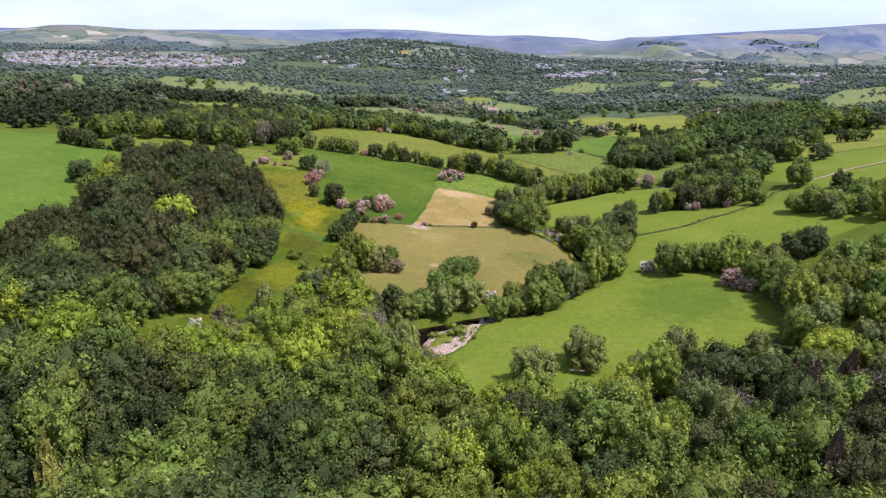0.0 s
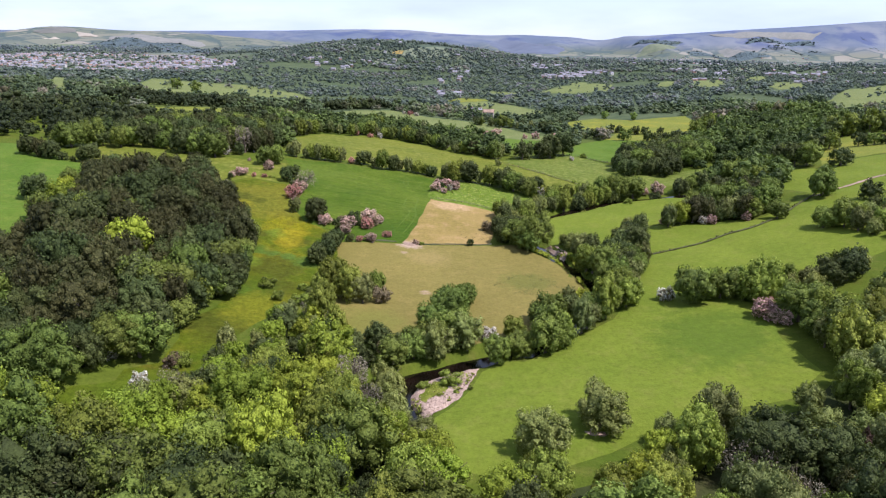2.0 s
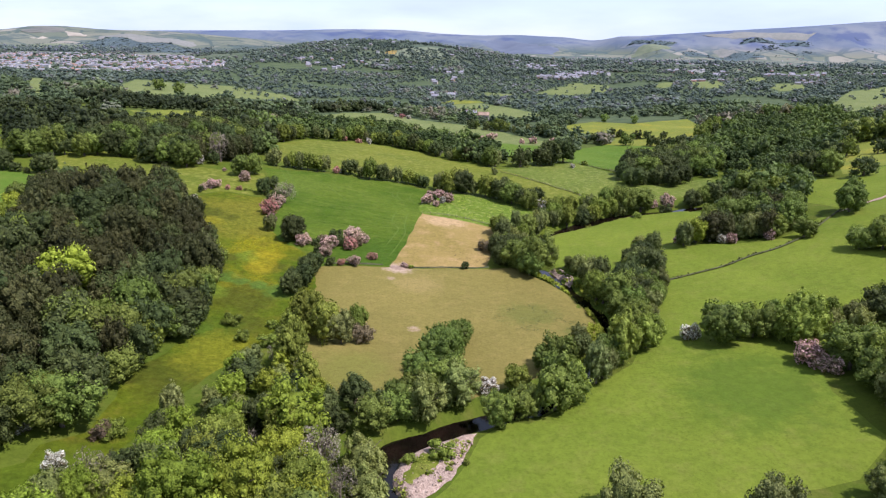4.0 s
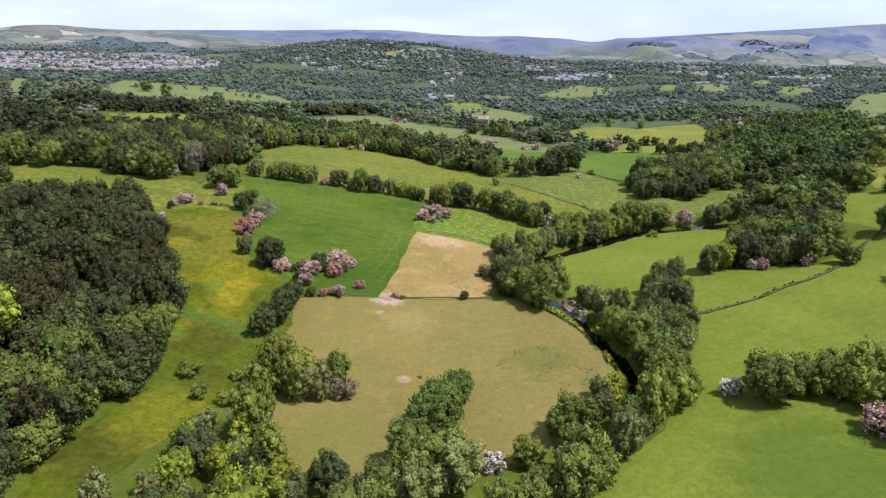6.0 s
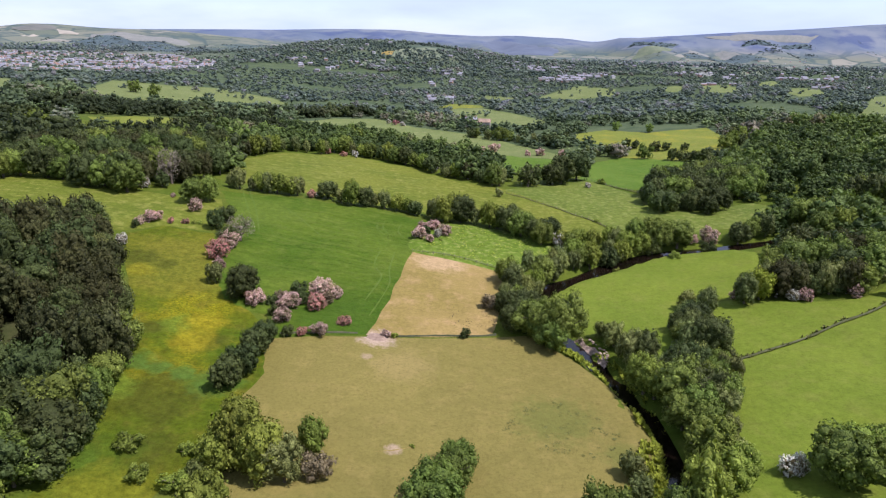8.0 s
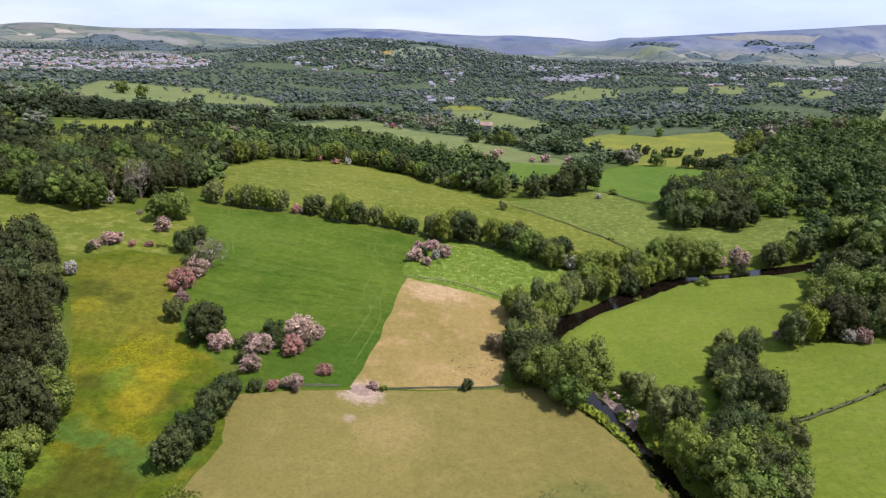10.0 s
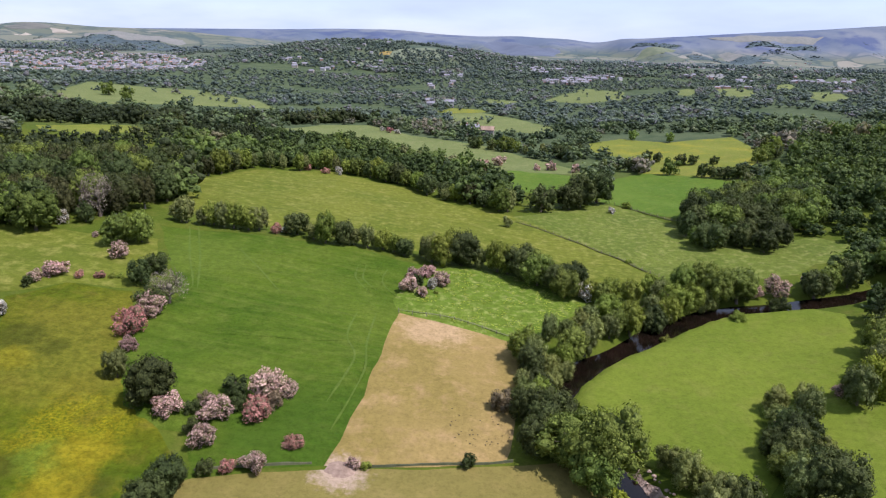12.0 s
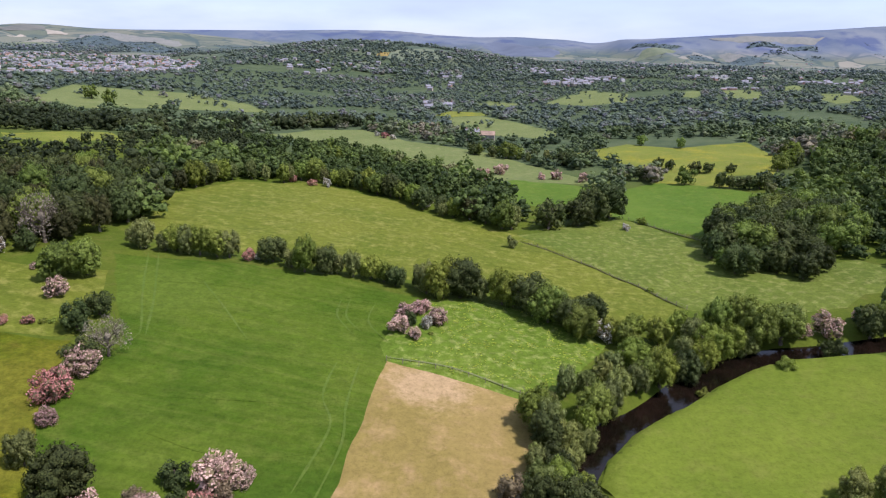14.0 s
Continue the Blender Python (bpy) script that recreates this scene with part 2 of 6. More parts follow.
    l.new(mx.outputs[0], out.inputs["Surface"])
    return m


def rough_material(name, a, b, scale=4.0, rough=0.9, bump=0.4, dist=0.05, detail=6.0):
    m, n, l, out = material(name)
    pos = n.new("ShaderNodeNewGeometry").outputs["Position"]
    f = range_node(n, l, noise_node(n, l, pos, scale, detail, 0.65), 0.3, 0.7)
    col = mix_node(n, l, f, a, b)
    big = range_node(n, l, noise_node(n, l, pos, scale * 0.13, 3), 0.3, 0.7, 0.75, 1.2)
    col = mix_node(n, l, 1.0, col, big, "MULTIPLY")
    bs = n.new("ShaderNodeBsdfPrincipled")
    bs.inputs["Roughness"].default_value = rough
    bs.inputs["Specular IOR Level"].default_value = 0.5 if rough < 0.5 else 0.15
    l.new(col, bs.inputs["Base Color"])
    bp = n.new("ShaderNodeBump")
    bp.inputs["Strength"].default_value, bp.inputs["Distance"].default_value = bump, dist
    l.new(f, bp.inputs["Height"])
    l.new(bp.outputs[0], bs.inputs["Normal"])
    l.new(bs.outputs[0], out.inputs["Surface"])
    return m


M_BARK = rough_material("bark", (0.07, 0.055, 0.04), (0.16, 0.13, 0.1), 6.0)
M_PALEBARK = rough_material("pale_bark", (0.2, 0.17, 0.14), (0.34, 0.3, 0.26), 6.0)
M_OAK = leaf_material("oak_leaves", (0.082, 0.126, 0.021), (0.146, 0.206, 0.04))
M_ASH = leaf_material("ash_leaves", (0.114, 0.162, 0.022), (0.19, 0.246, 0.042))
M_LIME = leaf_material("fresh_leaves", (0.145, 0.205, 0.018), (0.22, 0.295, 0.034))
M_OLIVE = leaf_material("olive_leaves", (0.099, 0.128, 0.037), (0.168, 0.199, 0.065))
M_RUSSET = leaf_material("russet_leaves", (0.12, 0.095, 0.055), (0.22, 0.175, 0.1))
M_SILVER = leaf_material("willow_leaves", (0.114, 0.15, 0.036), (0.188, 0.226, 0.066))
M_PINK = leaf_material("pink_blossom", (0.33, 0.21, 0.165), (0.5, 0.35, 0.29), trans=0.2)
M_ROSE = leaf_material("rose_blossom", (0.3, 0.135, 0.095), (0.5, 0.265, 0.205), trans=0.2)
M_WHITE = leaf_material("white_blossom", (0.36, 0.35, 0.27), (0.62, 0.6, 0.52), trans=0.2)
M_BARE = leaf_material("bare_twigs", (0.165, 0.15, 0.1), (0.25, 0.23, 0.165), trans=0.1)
# far and valley leaves: greens blued and lightened to carry distance haze
M_FAR = leaf_material("hazed_far_leaves", (0.046, 0.07, 0.036), (0.088, 0.12, 0.056), (0.2, 0.178, 0.125), toned=True, cluster=1.2)
M_MID = leaf_material("hazed_valley_leaves", (0.062, 0.088, 0.074), (0.096, 0.124, 0.1), (0.18, 0.175, 0.145), toned=True, cluster=0.9)
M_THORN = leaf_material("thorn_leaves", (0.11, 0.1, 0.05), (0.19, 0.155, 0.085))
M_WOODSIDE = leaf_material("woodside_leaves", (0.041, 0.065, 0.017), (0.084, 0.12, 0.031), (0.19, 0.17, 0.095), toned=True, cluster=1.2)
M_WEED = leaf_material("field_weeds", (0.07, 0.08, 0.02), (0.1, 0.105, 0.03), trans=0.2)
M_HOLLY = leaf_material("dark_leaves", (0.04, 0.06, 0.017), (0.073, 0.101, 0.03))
# distant leaves: stronger haze mixed into the colour
M_DISTANT = leaf_material("hazed_distant_leaves", (0.068, 0.094, 0.096), (0.095, 0.122, 0.118), (0.18, 0.185, 0.175), toned=True, cluster=0.5)
# leaf colour darkened to carry the shade over the left wood
M_SHADEWOOD = leaf_material("shade_toned_leaves", (0.026, 0.037, 0.013), (0.046, 0.059, 0.021), (0.13, 0.108, 0.06), toned=True, cluster=1.2)
# firs on the far hills, haze added to their colour as blue
M_FIR = rough_material("hazed_plantation_firs", (0.046, 0.068, 0.078), (0.072, 0.098, 0.1), 0.03, bump=1.0, dist=3.0)
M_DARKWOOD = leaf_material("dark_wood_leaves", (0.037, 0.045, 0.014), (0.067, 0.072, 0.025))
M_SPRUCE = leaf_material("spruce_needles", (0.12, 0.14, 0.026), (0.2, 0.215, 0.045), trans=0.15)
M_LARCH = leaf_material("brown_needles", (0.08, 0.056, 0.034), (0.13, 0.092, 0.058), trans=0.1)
M_STONE = rough_material("mossy_wall_stone", (0.045, 0.055, 0.024), (0.1, 0.1, 0.055), 0.9)
M_SHINGLE = rough_material("river_shingle", (0.22, 0.15, 0.115), (0.46, 0.35, 0.28), 1.6, bump=0.9, dist=0.25)
M_MUD = rough_material("trampled_earth", (0.19, 0.13, 0.095), (0.33, 0.24, 0.18), 1.6, bump=0.6, dist=0.1)
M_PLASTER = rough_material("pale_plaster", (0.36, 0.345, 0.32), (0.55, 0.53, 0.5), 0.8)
M_BRICK = rough_material("brick_wall", (0.3, 0.17, 0.13), (0.38, 0.24, 0.19), 2.0)
M_GRIT = rough_material("gritstone_wall", (0.26, 0.23, 0.19), (0.38, 0.34, 0.29), 1.5)
M_SLATE = rough_material("slate_roof", (0.16, 0.16, 0.18), (0.26, 0.25, 0.28), 1.2)
M_TILE = rough_material("tile_roof", (0.24, 0.13, 0.1), (0.34, 0.21, 0.17), 1.2)
M_WOOD = rough_material("weathered_post", (0.16, 0.13, 0.1), (0.28, 0.24, 0.19), 5.0)



def ground_material():
    """Rough grass in the valley, heather and bent grass on the high moors, with distance haze put into the far colours.
    """
    m = grass_material("rough_ground", (0.052, 0.08, 0.008), (0.076, 0.096, 0.011), (0.115, 0.108, 0.026), 0.5)
    n, l = m.node_tree.nodes, m.node_tree.links
    bs = next(k for k in n if k.type == "BSDF_PRINCIPLED")
    grass = bs.inputs["Base Color"].links[0].from_socket
    pos = n.new("ShaderNodeNewGeometry").outputs["Position"]
    cut = n.new("ShaderNodeSeparateXYZ")
    l.new(pos, cut.inputs[0])
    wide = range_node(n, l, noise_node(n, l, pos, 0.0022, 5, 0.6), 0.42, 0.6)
    # the moor's blue-grey includes distance haze, put into the colour
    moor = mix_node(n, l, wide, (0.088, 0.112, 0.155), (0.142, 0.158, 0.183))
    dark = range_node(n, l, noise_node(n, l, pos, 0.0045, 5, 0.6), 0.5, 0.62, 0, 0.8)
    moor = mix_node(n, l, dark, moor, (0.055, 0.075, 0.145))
    cells = n.new("ShaderNodeTexVoronoi")
    cells.inputs["Scale"].default_value = 0.0075
    l.new(pos, cells.inputs["Vector"])
    tint = n.new("ShaderNodeSeparateXYZ")
    l.new(cells.outputs["Color"], tint.inputs[0])
    # lower slopes greyed and blued as well, as through haze
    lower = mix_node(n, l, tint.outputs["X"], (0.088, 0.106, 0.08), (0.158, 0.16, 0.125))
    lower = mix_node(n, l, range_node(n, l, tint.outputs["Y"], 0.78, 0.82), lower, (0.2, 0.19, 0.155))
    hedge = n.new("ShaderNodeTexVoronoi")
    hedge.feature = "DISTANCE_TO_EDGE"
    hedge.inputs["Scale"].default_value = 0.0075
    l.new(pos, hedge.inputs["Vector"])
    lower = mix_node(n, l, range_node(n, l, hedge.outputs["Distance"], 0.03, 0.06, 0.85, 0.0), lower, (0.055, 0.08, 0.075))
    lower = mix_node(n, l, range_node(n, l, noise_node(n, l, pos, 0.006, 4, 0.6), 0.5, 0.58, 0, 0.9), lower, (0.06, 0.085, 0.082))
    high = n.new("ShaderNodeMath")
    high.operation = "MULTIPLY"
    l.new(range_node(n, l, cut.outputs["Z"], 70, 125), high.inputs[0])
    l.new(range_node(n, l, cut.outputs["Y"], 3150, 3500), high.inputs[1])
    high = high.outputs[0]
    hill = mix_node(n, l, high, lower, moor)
    # undergrowth, lightened and blued a little for valley haze
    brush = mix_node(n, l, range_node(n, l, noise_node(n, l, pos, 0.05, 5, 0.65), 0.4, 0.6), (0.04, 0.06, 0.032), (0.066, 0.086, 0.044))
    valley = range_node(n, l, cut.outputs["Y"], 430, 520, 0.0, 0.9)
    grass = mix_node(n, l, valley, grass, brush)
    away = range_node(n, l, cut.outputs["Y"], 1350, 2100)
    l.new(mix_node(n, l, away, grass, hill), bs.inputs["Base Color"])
    return m


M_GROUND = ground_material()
GATE = (-16.4, 214.8, 0.5, 7.5, (0.36, 0.265, 0.205), 0.8)
M_PASTURE = grass_material("bright_pasture", (0.09, 0.125, 0.013), (0.116, 0.148, 0.017), (0.14, 0.145, 0.03), 0.45, mottle=0.16, bump=0.55, rank=[(57, 149, 3, 26, (0.056, 0.094, 0.01), 0.16)])
M_GREEN = grass_material("deep_green_grass", (0.036, 0.072, 0.005), (0.066, 0.1, 0.009), (0.09, 0.117, 0.017), 0.6, streak=0.5, mottle=0.22, bump=0.7, turn=-0.1, rank=[(-26, 225, 1, 22, (0.034, 0.07, 0.006), 0.08), (-62, 285, 9, 22, (0.075, 0.108, 0.013), 0.1)])
M_RUSHY = grass_material("rushy_grass", (0.07, 0.115, 0.012), (0.092, 0.134, 0.015), (0.2, 0.225, 0.06), 1.0, mottle=0.3, grain=0.5)
M_TAN = grass_material("grazed_tan_grass", (0.18, 0.137, 0.04), (0.24, 0.172, 0.062), (0.31, 0.205, 0.1), 0.6, rank=[GATE, (-4, 264, 0, 14, (0.34, 0.235, 0.13), 0.3)], mottle=0.16)
M_BROWN = grass_material("olive_brown_grass", (0.135, 0.116, 0.031), (0.155, 0.13, 0.036), (0.2, 0.155, 0.05), 0.5, mottle=0.1, rank=[GATE, (19, 187, -2, 13, (0.098, 0.104, 0.024), 0.55), (28, 176, -2, 6, (0.098, 0.104, 0.024), 0.6), (-9, 176.6, -2, 2.4, (0.3, 0.22, 0.15), 0.8), (-17.5, 205.6, -0.2, 2.2, (0.27, 0.2, 0.13), 0.8), (-10, 204, 0, 12, (0.2, 0.155, 0.055), 0.2), (-20, 155, 0, 16, (0.12, 0.122, 0.026), 0.1)])
# the wet meadow's sward: dark sedge, lush grass, buttercups, rushes along the drain
SEDGE, LUSH, GOLD, REED = (0.046, 0.052, 0.006), (0.088, 0.128, 0.012), (0.19, 0.155, 0.008), (0.05, 0.1, 0.015)
SWARD = [(-78.6, 238, 9, 8, SEDGE, 0.2), (-72, 235, 8, 5, SEDGE, 0.25), (-50, 205, 2.4, 7, SEDGE, 0.3), (-62, 207, 4.3, 5, SEDGE, 0.3), (-51, 184, 1.5, 15, SEDGE, 0.14), (-53, 147, 0.3, 15, SEDGE, 0.13), (-46, 170, 0.3, 9, SEDGE, 0.2)]
SWARD += [(-57.5, 209, 4, 7, LUSH, 0.25), (-58, 166, 1.2, 16, (0.052, 0.092, 0.009), 0.16), (-60, 186, 2.8, 8, LUSH, 0.2), (-48, 158, 0, 16, (0.12, 0.122, 0.009), 0.2), (-53, 204.5, 2.6, 8, GOLD, 0.25), (-53, 212.5, 3.4, 8, GOLD, 0.22), (-76, 230, 8.2, 7, (0.15, 0.136, 0.009), 0.18)]
SWARD += [(-60, 194.2, 3.1, 6, REED, 0.3), (-55, 193.3, 2.4, 5, REED, 0.3), (-50, 192.6, 1.8, 5, REED, 0.3), (-43.5, 190.5, 0.7, 8, REED, 0.2)]
M_MEADOW = grass_material("wet_meadow_grass", (0.045, 0.075, 0.004), (0.088, 0.094, 0.005), (0.115, 0.098, 0.014), 0.6, flower=(0.27, 0.21, 0.006), flower_amount=0.62, drift=(-54, 208, 5, 30), rank=[(-66, 240, 8, 34, (0.118, 0.112, 0.013), 0.07), (-58, 112, 1, 16, (0.05, 0.08, 0.006), 0.12)] + SWARD, mottle=0.36, bump=0.9)
M_OLIVEGRASS = grass_material("olive_pasture", (0.082, 0.105, 0.012), (0.11, 0.124, 0.016), (0.18, 0.172, 0.042), 0.75, streak=0.2, mottle=0.2, grain=0.3, turn=-0.35)
M_SOFTGREEN = grass_material("soft_green_pasture", (0.074, 0.103, 0.016), (0.1, 0.126, 0.021), (0.19, 0.195, 0.058), 0.85, mottle=0.25, grain=0.42)
# pale grass, muted a little further by haze mixed into the green
M_PALE = grass_material("pale_pasture", (0.1, 0.125, 0.04), (0.124, 0.148, 0.05), (0.175, 0.175, 0.075), 0.6)
M_YELLOW = grass_material("buttercup_pasture", (0.112, 0.135, 0.022), (0.14, 0.155, 0.026), (0.19, 0.17, 0.045), 0.5, flower=(0.34, 0.26, 0.015), flower_amount=0.5)
M_CLOVER = grass_material("clover_grass", (0.06, 0.108, 0.012), (0.078, 0.126, 0.016), (0.13, 0.15, 0.03), 0.4)
M_TRACK = grass_material("worn_grass", (0.062, 0.1, 0.014), (0.078, 0.114, 0.018), (0.1, 0.122, 0.028), 0.5)
M_FLOOR = grass_material("woodland_floor", (0.024, 0.034, 0.01), (0.045, 0.05, 0.016), (0.06, 0.05, 0.025), 0.5)
M_RUSH = leaf_material("rush_blades", (0.05, 0.07, 0.016), (0.1, 0.11, 0.03), trans=0.2)
# the two far hill grasses are paled and blued with painted haze
M_HILLGREEN = grass_material("hazed_hill_pasture_grass", (0.1, 0.125, 0.08), (0.138, 0.156, 0.1), (0.18, 0.175, 0.125), 0.6)
M_HILLPALE = grass_material("hazed_bent_grass", (0.145, 0.152, 0.14), (0.18, 0.18, 0.165), (0.21, 0.2, 0.18), 0.6)
M_SAND = rough_material("quarry_sand", (0.26, 0.235, 0.19), (0.36, 0.32, 0.26), 0.02)
# dark blue that paints the shade and haze of a far valley side
M_SHADEDSLOPE = rough_material("heather", (0.068, 0.085, 0.12), (0.1, 0.115, 0.15), 0.012)
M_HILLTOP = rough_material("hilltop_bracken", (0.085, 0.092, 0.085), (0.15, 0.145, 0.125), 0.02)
M_SOIL = rough_material("bare_peat", (0.045, 0.035, 0.02), (0.09, 0.07, 0.04), 2.0)


# ---------------------------------------------------------------- mesh helpers
def mesh_object(name, verts, faces, mat, parent=None, smooth_faces=0):
    me = bpy.data.meshes.new(name)
    verts = np.asarray(verts, np.float32)
    if isinstance(faces, np.ndarray):
        k = faces.shape[1]
        me.vertices.add(len(verts))
        me.vertices.foreach_set("co", verts.ravel())
        me.loops.add(faces.size)
        me.loops.foreach_set("vertex_index", faces.astype(np.int32).ravel())
        me.polygons.add(len(faces))
        me.polygons.foreach_set("loop_start", np.arange(0, faces.size, k, dtype=np.int32))
        me.update(calc_edges=True)
    else:
        me.from_pydata(verts.tolist(), [], faces)
    if mat:
        me.materials.append(mat)
    if smooth_faces:
        flags = np.zeros(len(me.polygons), bool)
        flags[:smooth_faces] = True
        me.polygons.foreach_set("use_smooth", flags)
    ob = new(name, me)
    ob.parent = parent
    return ob


# ---------------------------------------------------------------- ground sheet
def stretched(lo, a, b, hi, step, grow):
    mid = list(np.arange(a, b + 0.1, step))
    up, s = [], step
    while (up[-1] if up else b) < hi:
        s = min(s * grow, 75)
        up.append((up[-1] if up else b) + s)
    down, s = [], step
    while (down[-1] if down else a) > lo:
        s = min(s * grow, 75)
        down.append((down[-1] if down else a) - s)
    return np.array(down[::-1] + mid + up)


def sheet(xs, ys, lift=0.0):
    gx, gy = np.meshgrid(xs, ys)
    z = heights(gx.ravel(), gy.ravel()) + lift
    v = np.stack([gx.ravel(), gy.ravel(), z], 1)
    nx, ny = len(xs), len(ys)
    i = (np.arange(ny - 1)[:, None] * nx + np.arange(nx - 1)).ravel()
    return v, np.stack([i, i + 1, i + nx + 1, i + nx], 1)


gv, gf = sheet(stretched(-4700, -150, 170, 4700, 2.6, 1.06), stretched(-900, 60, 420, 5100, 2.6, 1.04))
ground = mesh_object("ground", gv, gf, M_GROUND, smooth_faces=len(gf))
tagged(ground, "rough grassy valley ground rising to distant moorland hills", "ground", kind="structure")

from mathutils.geometry import delaunay_2d_cdt


FIELDS = []


def field(name, label, poly, mat, step=3.0, lift=0.22):
    """A field: its outline, filled with a fine net that follows the ground."""
    FIELDS.append(poly)
    edge = []
    n = len(poly)
    for k in range(n):
        a, b = np.array(poly[k], float), np.array(poly[(k + 1) % n], float)
        m = max(1, int(np.hypot(*(b - a)) / step))
        for j in range(m):
            q = a + (b - a) * j / m
            if step <= 1.5:
                q = q + 0.55 * np.array([noise.noise((q[0] * 0.9, q[1] * 0.9, 5.0)), noise.noise((q[0] * 0.9, q[1] * 0.9, 7.0))])
            if step >= 24:
                q = q + 26 * np.array([noise.noise((q[0] * 0.02, q[1] * 0.02, 5.0)), noise.noise((q[0] * 0.02, q[1] * 0.02, 7.0))])
            edge.append(q + np.array([noise.noise((q[0] * 0.13, q[1] * 0.13, 3.0)), noise.noise((q[0] * 0.13, q[1] * 0.13, 9.0))]) * min(0.9, step * 0.2))
    xs, ys = [p[0] for p in edge], [p[1] for p in edge]
    gx, gy = np.meshgrid(np.arange(min(xs), max(xs), step), np.arange(min(ys), max(ys), step))
    gx, gy = gx.ravel(), gy.ravel()
    keep = inside(gx, gy, [tuple(e) for e in edge])
    keep &= line_distance(gx, gy, [tuple(e) for e in edge] + [tuple(edge[0])]) > step * 0.4
    pts = [Vector(e) for e in edge] + [Vector((x, y)) for x, y in zip(gx[keep], gy[keep])]
    v, _, f, *_ = delaunay_2d_cdt(pts, [], [list(range(len(edge)))], 1, 0.001)
    vx, vy = np.array([p.x for p in v]), np.array([p.y for p in v])
    edge_in = line_distance(vx, vy, [tuple(e) for e in edge] + [tuple(edge[0])])
    z = heights(vx, vy) + lift * (0.12 + 0.88 * smooth(0.0, step * 0.5, edge_in))
    ob = mesh_object(name, np.stack([vx, vy, z], 1), [list(q) for q in f], mat, smooth_faces=len(f))
    tagged(ob, label, "field", kind="structure")
    return ob


# ---------------------------------------------------------------- fields
field("green_field", "deep green grass field with faint tractor tracks", [(-81, 300), (-53, 306), (-29, 307), (-18, 303), (-8, 301), (-15, 277), (-13, 271), (-16, 235), (-19, 216), (-37, 211), (-42, 219), (-53, 219), (-61, 232), (-63, 251), (-60, 262), (-69, 277)], M_GREEN)
field("rushy_field", "bright green field mottled with pale rushes", [(-8, 301), (4, 304), (22, 301), (34, 286), (23, 269), (16, 261), (-13, 271), (-15, 277)], M_RUSHY)
field("tan_field", "dry tan grazed field beside the river trees", [(-13, 271), (16, 261), (13, 240), (9, 220), (-19, 216), (-16, 235)], M_TAN, lift=0.26)
field("brown_field", "olive brown grazed field within the river bend", [(-37, 210), (-16, 216), (18, 220.5), (25, 210), (31, 199), (34, 189), (34.5, 180), (31, 170), (23, 160), (10, 151), (3, 146), (-6, 144), (-15, 143.5), (-24, 147.5), (-33, 159), (-38, 182), (-37, 196), (-40, 208)], M_BROWN, lift=0.27)
field("wet_meadow", "yellow flowering wet meadow beside the dark wood", [(-90, 250), (-83, 259), (-69, 261), (-63, 242), (-51, 225), (-38, 210), (-35, 196), (-39, 185), (-38, 172), (-42, 160), (-46, 152), (-49, 140), (-49.5, 129), (-52, 120), (-54, 110), (-56, 103), (-60, 102), (-65, 106), (-64.5, 112), (-60, 117), (-60.5, 121), (-57, 127), (-58, 138), (-60, 144), (-58, 153), (-55.5, 168), (-59, 181), (-62, 193), (-62.5, 198), (-69, 213), (-78, 228)], M_MEADOW)
field("upper_pasture", "olive green sloping pasture below the far wood", [(-160, 298), (-150, 300), (-132, 301), (-106, 288), (-88, 289), (-77, 290), (-68, 263), (-83, 259), (-92, 251), (-122, 262), (-140, 258), (-152, 262)], M_OLIVEGRASS)
field("hill_pasture", "green hillside pasture behind the dark wood", [(-211, 277), (-188, 281), (-149, 256), (-130, 250), (-128, 225), (-122, 205), (-117, 187), (-117, 166), (-120, 150), (-130, 140), (-150, 150), (-181, 184), (-235, 258)], M_CLOVER)
field("river_pasture", "bright green riverside pasture", [(-4.5, 110), (-3.5, 116.5), (0, 121), (2.8, 126), (5.2, 134), (11, 139.5), (25, 149), (37, 160), (45.5, 178), (53, 199), (56, 207), (85, 219), (105, 230), (132, 256), (158, 268), (190, 276), (150, 205), (109, 186), (84, 172), (73, 159), (69, 146), (70, 131), (60, 122), (42, 118), (25, 106), (8, 98), (-1, 100)], M_PASTURE)
field("paddock", "green paddock beyond a stone wall", [(59, 207), (51, 215), (56.5, 237.5), (72.5, 239), (78, 237.5), (85, 235.5), (92, 233.5), (98, 233), (106, 238), (112, 242), (124, 252), (132, 256), (117, 241), (102, 228), (85, 219)], M_PASTURE, lift=0.2)
field("clearing", "green clearing between the hedge trees", [(77, 162), (82, 169), (89, 169), (94, 160), (92, 156), (82, 157)], M_PASTURE)
field("loop_field", "bright green field inside the loop of the river", [(23, 240), (26, 247.5), (33, 256), (43, 263.5), (52, 270.5), (63, 277.5), (72, 280.6), (86, 281), (92, 275), (88, 262), (82, 251), (74, 241.5), (56, 238), (50, 217), (45, 211), (39, 214), (30, 222), (26, 232)], M_PASTURE, 2.0, 0.42)
field("long_field", "olive green rolling field beyond the hedge", [(-87, 330), (-97, 362), (-85, 396), (-57, 411), (-23, 392), (-1, 371), (20, 362), (34, 345), (49, 324), (58, 306), (50, 299), (34, 296), (22, 308), (8, 312), (-9, 312), (-30, 313), (-55, 314), (-82, 320)], M_OLIVEGRASS)
field("soft_field", "soft green tussocky field beyond a wire fence", [(20, 360), (38, 374), (60, 390), (71, 379), (81, 356), (87, 336), (96, 325), (108, 315), (96, 304), (68, 302), (58, 306), (49, 324), (34, 345)], M_SOFTGREEN)
